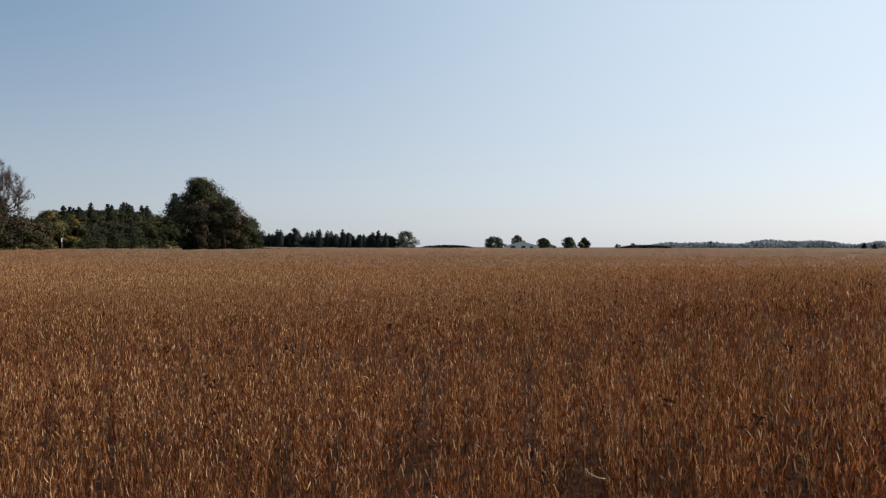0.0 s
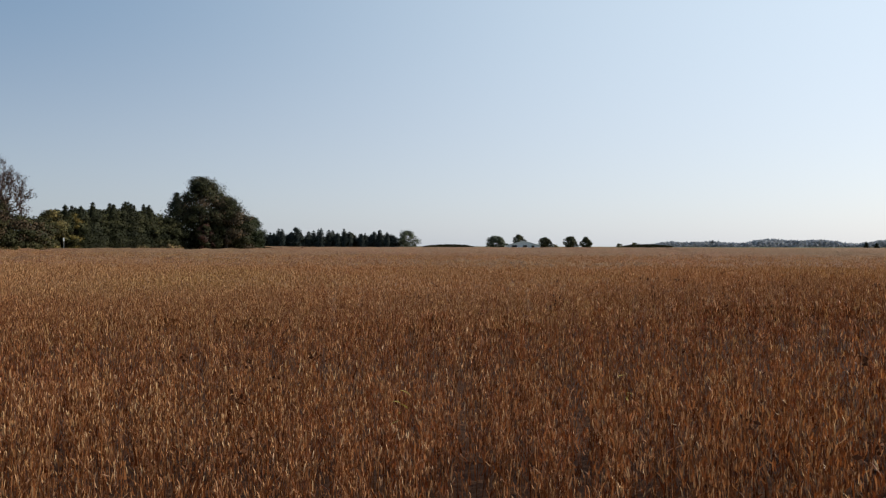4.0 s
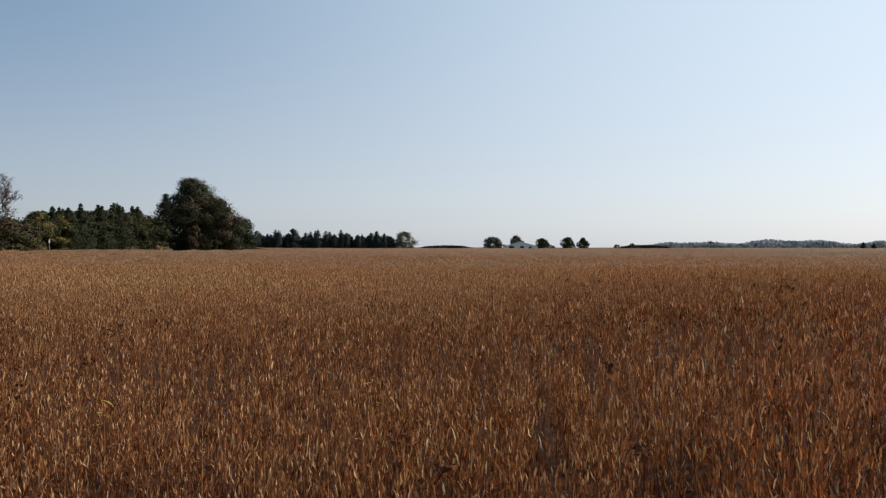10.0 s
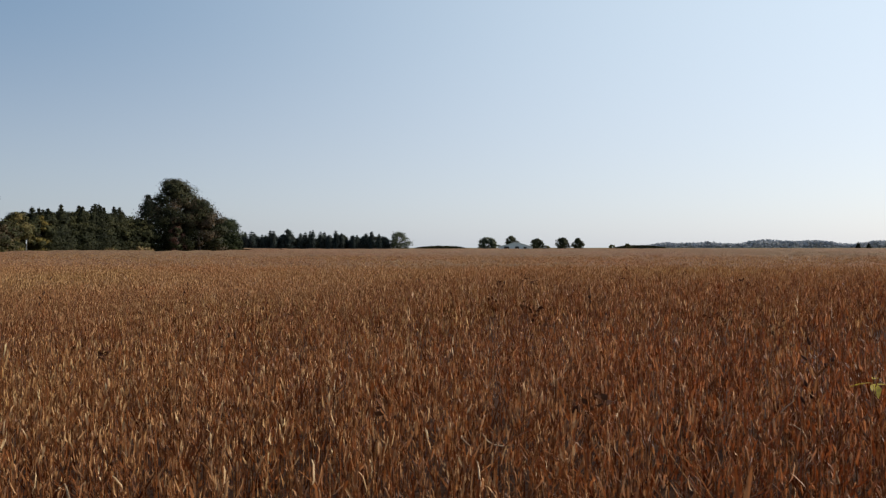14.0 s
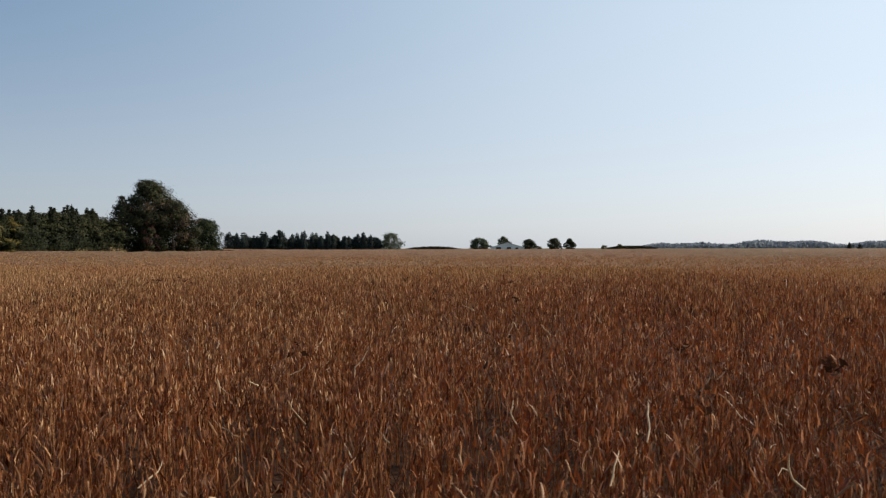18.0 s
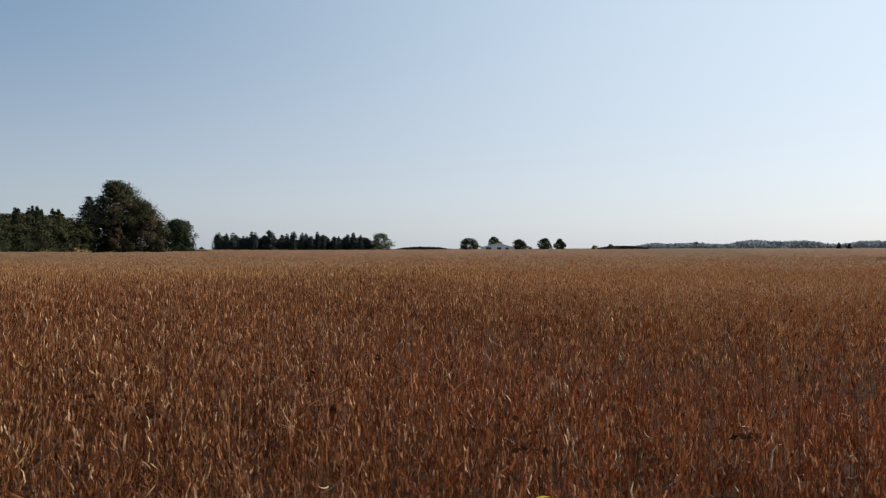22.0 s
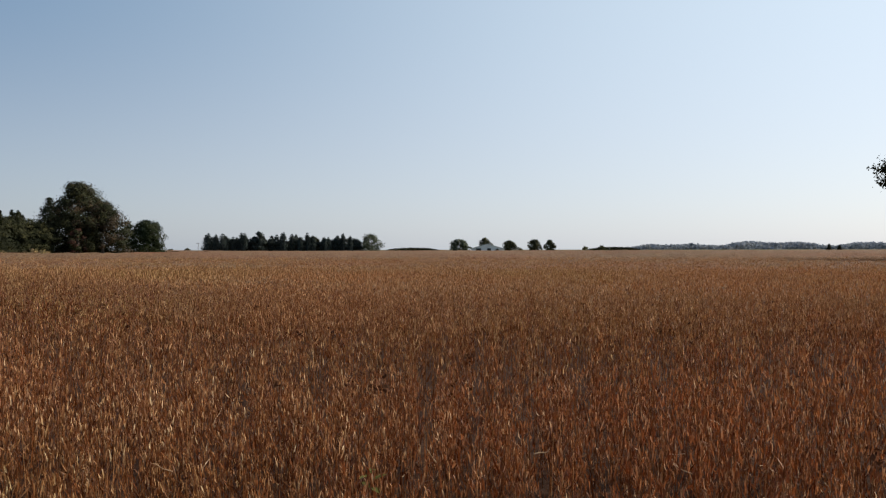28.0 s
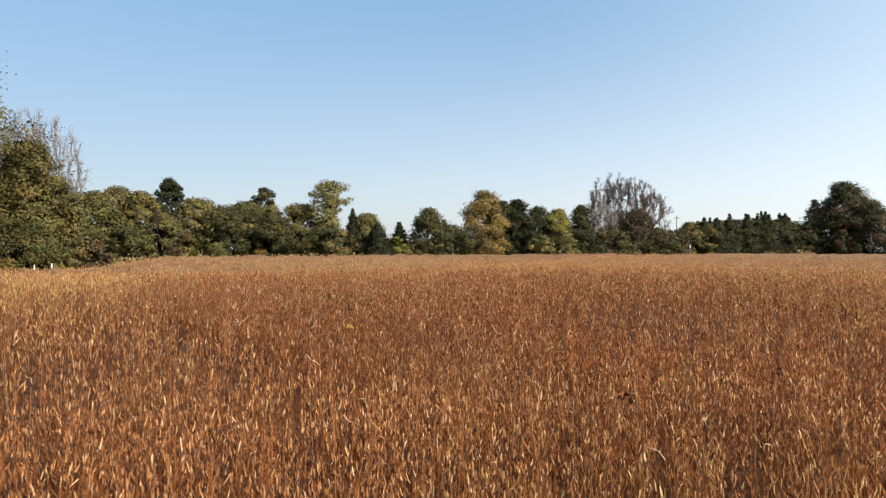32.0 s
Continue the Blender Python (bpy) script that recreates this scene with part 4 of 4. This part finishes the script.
def barn(x, y, long, deep, eave, ridge):
    """A long low white farm building with a shallow gable facing the field."""
    z = float(ground_z(x, y))
    b = new("barn")
    b.location = (x, y, z)
    tagged(b, "low white farm building with a pale metal roof", "barn")
    bm = bmesh.new()
    h = long / 2
    prof = [(-h, 0.0), (h, 0.0), (h, eave), (0.0, ridge), (-h, eave)]
    front = [bm.verts.new((px, -deep / 2, pz)) for px, pz in prof]
    back = [bm.verts.new((px, deep / 2, pz)) for px, pz in prof]
    bm.faces.new(front)
    bm.faces.new(back[::-1])
    for i in range(5):
        j = (i + 1) % 5
        bm.faces.new((front[j], front[i], back[i], back[j]))
    bm_part("wall", bm, MAT_WHITE, b)
    for s in (-1, 1):
        bm = bmesh.new()
        q = [(0, ridge + 0.05), (s * (h + 0.8), eave - 0.15), (s * (h + 0.8), eave + 0.1), (0, ridge + 0.35)]
        f0 = [bm.verts.new((px, -deep / 2 - 0.8, pz)) for px, pz in q]
        f1 = [bm.verts.new((px, deep / 2 + 0.8, pz)) for px, pz in q]
        bm.faces.new(f0)
        bm.faces.new(f1[::-1])
        for i in range(4):
            j = (i + 1) % 4
            bm.faces.new((f0[j], f0[i], f1[i], f1[j]))
        bmesh.ops.recalc_face_normals(bm, faces=bm.faces)
        bm_part("roof", bm, MAT_ROOF, b)
    # open doorways are slabs on the wall, coloured dark for the shade indoors
    for k, (px, wd, ht) in enumerate(((-9.0, 5.0, 3.0), (1.5, 4.0, 3.0), (9.5, 3.0, 2.6))):
        bm = bmesh.new()
        box(bm, px - wd / 2, -deep / 2 - 0.12, 0.05, px + wd / 2, -deep / 2 - 0.02, ht, 0.02)
        bm_part("door", bm, MAT_DOORSHADE, b, "dark slab for the shade in an open doorway")
    return b


barn(9.7, 730, 34, 30, 2.6, 7.2)


def marker_post(x, y):
    z = float(ground_z(x, y))
    p = new("marker_post")
    p.location = (x, y, z)
    tagged(p, "grey metal post with a small white plate at the field edge", "post")
    v, f = stick_arrays([(0, 0, -0.1), (0, 0, 1.6), (0, 0, 2.3)], [0.06, 0.06, 0.05], 8)
    part("pole", mesh_from("pole", v, f, MAT_STEEL), p)
    bm = bmesh.new()
    box(bm, -0.1, -0.13, 2.05, 0.1, -0.09, 2.65, 0.02)
    ob = bm_part("plate", bm, MAT_WHITE, p, "white plate")
    ob.rotation_euler = (0, 0, radians(35))


marker_post(-73.7, 109.2)

# the distant wooded ridge, its haze put into the leaf colour
rng = np.random.default_rng(5)
v = []
m = 14000
a = np.radians(rng.uniform(9.5, 44, m))
d = 2050 + rng.uniform(-60, 160, m)
edge = np.clip((np.degrees(a) - 9.5) / 4, 0.25, 1)
rx, ry = np.sin(a) * d, np.cos(a) * d
top = (15 + 4 * np.sin(a * 40) + 3 * np.sin(a * 97 + 1)) * edge
pts = np.stack([rx, ry, ground_z(rx, ry) + 0.98 * top * rng.uniform(0.0, 1, m) ** 0.75], 1)
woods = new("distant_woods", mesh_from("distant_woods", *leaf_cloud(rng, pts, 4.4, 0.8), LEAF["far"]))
tagged(woods, "long low band of woods on the horizon with haze in its colour", "woods", kind="stuff")

# the tree beyond the right edge of the view at the end of the slide
big = leafy_tree(80.6, 82, 17.5, 17.5, "maple", "large dark broadleaf tree standing beside the field", 401, 0.28, 90, 24000, 0.18, name="field_tree", shape="round")
rng = np.random.default_rng(402)
bough = Heap()
limb_arrays(bough, rng, (-7.6, -1.0, 9.5), (-1.0, 0.0, 0.1), 4.2, 0.07, 1, 0.25, 0.1)
part("bough", mesh_from("bough", *bough.arrays(), MAT_BARK), big, "bough that reaches out of the crown")
for cx0, cz0, count, thick in ((-11.7, 10.6, 700, 0.24), (-11.4, 9.3, 900, 0.32)):
    d = rng.normal(size=(count, 3)) * [0.75, 0.7, thick]
    part("bough_leaves", mesh_from("bough_leaves", *leaf_cloud(rng, d + [cx0, -1.0, cz0], 0.2, 0.1, 0.45), LEAF["maple"]), big)

# low hedges, shrubs and poles along the far edge of the field
def hedge(x0, y0, x1, y1, height, label, seed, n, colour="dark", leaf=0.8, deep=1.2):
    rng = np.random.default_rng(seed)
    t = rng.random(n)
    hx, hy = x0 + (x1 - x0) * t + rng.normal(0, deep, n), y0 + (y1 - y0) * t + rng.normal(0, deep, n)
    hz = ground_z(hx, hy) + height * np.sin(np.pi * np.clip(t * 0.96 + 0.02, 0, 1)) ** 0.4 * np.sqrt(rng.random(n))
    ob = new("hedge", mesh_from("hedge", *leaf_cloud(rng, np.stack([hx, hy, hz], 1), leaf, 0.2, 0.58, None, False), LEAF[colour]))
    return tagged(ob, label, "hedge", kind="stuff")


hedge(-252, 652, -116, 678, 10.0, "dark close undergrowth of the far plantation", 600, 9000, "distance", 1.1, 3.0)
hedge(-99, -2, -93, 60, 5.0, "dark undergrowth behind the tree belt", 606, 7000, leaf=0.3)
hedge(-93, 60, -88, 126, 5.0, "dark undergrowth behind the tree belt", 607, 8000, leaf=0.3)
hedge(-80.5, 6, -77.5, 70, 0.8, "pale dry grass along the tree belt", 608, 5000, "tan", 0.12, 0.8)
hedge(-77.5, 70, -74.5, 112, 0.8, "pale dry grass along the tree belt", 609, 3600, "tan", 0.12, 0.8)
hedge(-88, 690, -40, 700, 3.2, "low dark hedge at the far field edge", 601, 2600)
hedge(128, 860, 190, 880, 4.2, "low dark hedge on the horizon", 602, 2200)
leafy_tree(116, 800, 5.0, 9, "green", "small far shrub on the horizon", 603, 0.0, 16, 700, 0.5, name="bush")
leafy_tree(142, 850, 6.5, 9, "green", "small far shrub on the horizon", 604, 0.0, 16, 700, 0.5, name="bush")
leafy_tree(41, 735, 4.0, 10, "olive", "low far shrub beside the dark trees", 605, 0.0, 16, 700, 0.5, name="bush")
for k, (cx0, cy0, ch) in enumerate(((390, 828, 8.0), (401, 828, 6.5))):
    conifer(cx0, cy0, ch, 7.0, "spruce", "dark conifer before the hazy woods", 610 + k, 900, 0.6)


def utility_pole(x, y, h):
    p = new("utility_pole")
    p.location = (x, y, float(ground_z(x, y)) - 0.1)
    tagged(p, "wooden utility pole with a crossarm by the trees", "pole")
    part("pole", mesh_from("pole", *stick_arrays([(0, 0, 0), (0, 0, h * 0.5), (0, 0, h)], [0.17, 0.14, 0.11], 8), MAT_BARK), p)
    bm = bmesh.new()
    box(bm, -1.2, -0.07, h - 0.75, 1.2, 0.07, h - 0.6, 0.01)
    arm = bm_part("crossarm", bm, MAT_BARK, p)
    for k in (-1.0, 0.0, 1.0):
        part("insulator", mesh_from("insulator", *stick_arrays([(k, 0, h - 0.62), (k, 0, h - 0.4)], [0.05, 0.035], 6), MAT_WHITE), arm)


utility_pole(-131.5, 166.4, 12.4)
utility_pole(-174.5, 450, 7.0)
leafy_tree(-194, 450, 2.6, 4.5, "dark", "small far shrub beside the plantation", 621, 0.0, 16, 700, 0.4, name="bush")
leafy_tree(-182, 450, 3.2, 4.0, "dark", "small far shrub beside the plantation", 622, 0.0, 16, 700, 0.4, name="bush")
utility_pole(34, 745, 9.0)


# ---- weeds and stragglers in the crop ----
def seed_weed(x, y, top, seed):
    """A dead tall weed: a thin dark stem with short side stalks and clustered seed heads."""
    rng = np.random.default_rng(seed)
    z = float(ground_z(x, y))
    h = top - z
    w = new("weed")
    w.location = (x, y, z - 0.02)
    tagged(w, "dead dark brown weed standing above the soybeans", "weed", "tall weeds in the crop")
    stem = Heap()
    line = [np.array([0.0, 0, 0]), np.array([rng.normal(0, 0.02), rng.normal(0, 0.02), h * 0.6]), np.array([rng.normal(0, 0.05), rng.normal(0, 0.05), h])]
    stem.add(*stick_arrays(line, [0.006, 0.005, 0.002], 4))
    for k in range(7):
        u = rng.uniform(0.62, 1.0)
        a = rng.uniform(0, 6.28)
        p0 = line[1] + (line[2] - line[1]) * (u - 0.6) / 0.4
        p1 = p0 + np.array([math.cos(a), math.sin(a), 1.2]) * rng.uniform(0.03, 0.08)
        stem.add(*stick_arrays([p0, p1], [0.003, 0.0015], 3))
        rise = rng.normal(0, 0.004, 3) + [0, 0, 0.01]
        part("seed_head", mesh_from("seed_head", *stick_arrays([p1 + rise * u for u in (-1, -0.4, 0.6, 1.5, 2.2)], rng.uniform(0.6, 1.4, 5) * (0.002, 0.006, 0.007, 0.005, 0.0015), 5), MAT_SEED), w)
    part("stem", mesh_from("stem", *stem.arrays(), MAT_STALK), w)


seed_weed(1.58, 8.7, 1.45, 701)
seed_weed(2.34, 8.5, 1.36, 702)
seed_weed(2.8, 8.07, 1.3, 703)
seed_weed(0.39, 7.7, 1.6, 704)
seed_weed(6.9, 3.9, 1.44, 705)
seed_weed(14.0, 10.2, 1.42, 706)
seed_weed(13.1, 9.9, 1.42, 707)
seed_weed(18.4, 12.4, 1.3, 708)
seed_weed(13.9, 3.55, 1.45, 709)
seed_weed(11.0, 3.4, 1.42, 710)
rng = np.random.default_rng(71)
for k in range(26):
    wx, wy = rng.uniform(-3, 30), rng.uniform(4.0, 16.0)
    seed_weed(wx, wy, float(ground_z(wx, wy)) + rng.uniform(0.95, 1.15), 720 + k)


def leaf_blade(heap, at, way, length, width, droop):
    """A curved blade with a folded midrib."""
    way = np.array(way, dtype=float) / np.linalg.norm(way)
    side = np.cross(way, (0, 0, 1.0))
    side /= np.linalg.norm(side)
    v = []
    for t, w in ((0, 0.15), (0.25, 0.8), (0.55, 1.0), (0.8, 0.6), (1.0, 0.05)):
        c = np.array(at) + way * length * t + np.array([0, 0, -droop * length * t * t])
        v += [c + side * width * w / 2, c - np.array([0, 0, width * 0.12 * w]), c - side * width * w / 2]
    f = []
    for i in range(4):
        for j in range(2):
            p0 = i * 3 + j
            f += [[p0, p0 + 1, p0 + 4], [p0, p0 + 4, p0 + 3]]
    heap.add(np.array(v), np.array(f))


def green_straggler(x, y, top, seed, mat, label, blades=7, size=0.1):
    """A plant that has stayed green or yellow among the ripe ones."""
    rng = np.random.default_rng(seed)
    z = float(ground_z(x, y))
    h = top - z
    g = new("straggler_plant")
    g.location = (x, y, z - 0.02)
    tagged(g, label, "plant", "late plants in the crop")
    part("stem", mesh_from("stem", *stick_arrays([(0, 0, 0), (0.02, 0.01, h * 0.6), (0.0, 0.03, h)], [0.006, 0.005, 0.002], 5), MAT_STALK), g)
    for k in range(blades):
        blade = Heap()
        a = k * 2.4 + rng.uniform(-0.4, 0.4)
        leaf_blade(blade, (0.0, 0.01, h * rng.uniform(0.72, 1.0)), (math.cos(a), math.sin(a), rng.uniform(-0.1, 0.5)), size * rng.uniform(0.7, 1.3), size * rng.uniform(0.28, 0.5), rng.uniform(0.2, 0.7))
        part("leaf", mesh_from("leaf", *blade.arrays(), mat), g)


green_straggler(25.99, 3.5, 0.82, 801, MAT_LATE_GREEN, "dull green leafed straggler low among the ripe soybeans", 9, 0.1)
green_straggler(25.65, 2.95, 0.76, 802, MAT_LATE_GREEN, "dull green straggler low among the ripe soybeans", 8, 0.09)
green_straggler(22.0, 4.4, 0.92, 803, MAT_LATE_GREEN, "dull green straggler among the ripe soybeans", 8, 0.08)
green_straggler(22.1, 4.6, 0.94, 804, MAT_LATE_GREEN, "yellow-green straggler among the ripe soybeans", 6, 0.07)
green_straggler(20.66, 4.2, 0.95, 805, MAT_LATE_YELLOW, "yellow leafed straggler among the ripe soybeans", 5, 0.08)
green_straggler(0.8, 5.6, 1.0, 806, MAT_LATE_YELLOW, "yellow leafed straggler among the ripe soybeans", 5, 0.07)
green_straggler(-0.9, 4.9, 0.95, 807, MAT_LATE_YELLOW, "yellow leafed straggler among the ripe soybeans", 5, 0.07)
green_straggler(7.29, 4.14, 1.38, 808, MAT_BRIGHT_YELLOW, "bright yellow leafed straggler among the ripe soybeans", 4, 0.1)
green_straggler(17.83, 3.0, 0.98, 809, MAT_BRIGHT_YELLOW, "yellow leafed straggler among the ripe soybeans", 6, 0.09)

# lodged plants that lean over into their neighbours where the stand is tangled
def lean_over(v, out, sink):
    """A plant bent over from its foot: its top swings out and comes down."""
    u = np.clip(v[:, 2] / 0.9, 0, 1.2)
    return np.stack([v[:, 0] + out * u ** 1.6, v[:, 1], v[:, 2] * (1 - sink * u)], 1)


rng = np.random.default_rng(95)
lx, ly = rng.uniform(5, 21, 420), 1.5 + rng.random(420) ** 1.3 * 5.5
some = rng.random(420) < 0.25 + 0.75 * smooth_step(-0.1, 0.5, lump(lx, ly, 1.6, 4.0))
lx, ly = lx[some], ly[some]
n = len(lx)
bent = [[(lean_over(v, 0.35 + 0.04 * k, 0.12 + 0.015 * k), f) for v, f in [p[j].arrays() for j in range(3)]] for k, p in enumerate(PLANTS[0][:8])]
spots = (rng.integers(0, 8, n), lx, ly, ground_z(lx, ly), rng.uniform(0, 6.28, n), rng.uniform(0.95, 1.15, n), rng.uniform(1.0, 1.15, n))
for name, k, mat in PIECES:
    part("lodged_" + name, mesh_from(name, *strew([p[k] for p in bent], *spots), MAT_PODDARK if k == 1 else mat, k == 1), crop, "pods and stems of leaning plants", kind="stuff")

# pale lodged stalks that lean across the stand
lodged = Heap()
rng = np.random.default_rng(91)
for k in range(700):
    lx, ly = rng.uniform(-2, 29), 1.5 + rng.random() ** 1.4 * 6.5
    if rng.random() > 0.2 + 0.8 * float(smooth_step(5, 9, lx) * (1 - smooth_step(19, 23, lx))):
        continue
    q = np.array([lx, ly, float(ground_z(lx, ly)) + rng.uniform(0.55, 0.8)])
    a, reach_out, lift = rng.uniform(0, 6.28), rng.uniform(0.03, 0.13), rng.uniform(0.02, 0.13)
    d = np.array([math.cos(a) * reach_out, math.sin(a) * reach_out, lift])
    side = rng.normal(0, 0.014, 3)
    lodged.add(*stick_arrays([q + d * u + side * math.sin(3.1 * u) + rng.normal(0, 0.003, 3) for u in (0, 0.25, 0.5, 0.75, 1)], [0.0032, 0.0036, 0.0032, 0.0027, 0.0015], 4))
# dark curled leaves that some plants have kept
kept = []
for k in range(190):
    kx, ky = rng.uniform(-4, 32), 3.0 + rng.random() ** 1.2 * 17
    spread = rng.uniform(0.02, 0.045)
    kept.append(np.array([kx, ky, float(ground_z(kx, ky)) + rng.uniform(0.74, 0.9)]) + rng.normal(0, 1, (rng.integers(8, 18), 3)) * [spread, spread, spread * 0.8])
part("kept_leaves", mesh_from("kept_leaves", *leaf_cloud(rng, np.concatenate(kept), 0.02, 0.006, 0.62), MAT_HUSK), crop, "dark curled leaves left on the plants", kind="stuff")
litter = rng.uniform((-4, 0.8, 0), (31, 9.0, 1), (5200, 3))
litter[:, 2] = ground_z(litter[:, 0], litter[:, 1]) + rng.uniform(0.02, 0.09, 5200)
part("leaf_litter", mesh_from("leaf_litter", *leaf_cloud(rng, litter, 0.035, 0.005, 0.5, np.tile([0.0, 0.0, 1.0], (5200, 1))), MAT_DRYLEAF), crop, "shed brown leaves on the soil", kind="stuff")
part("lodged_stalks", mesh_from("lodged_stalks", *lodged.arrays(), MAT_STRAW), crop, "pale bent stalks", kind="stuff")
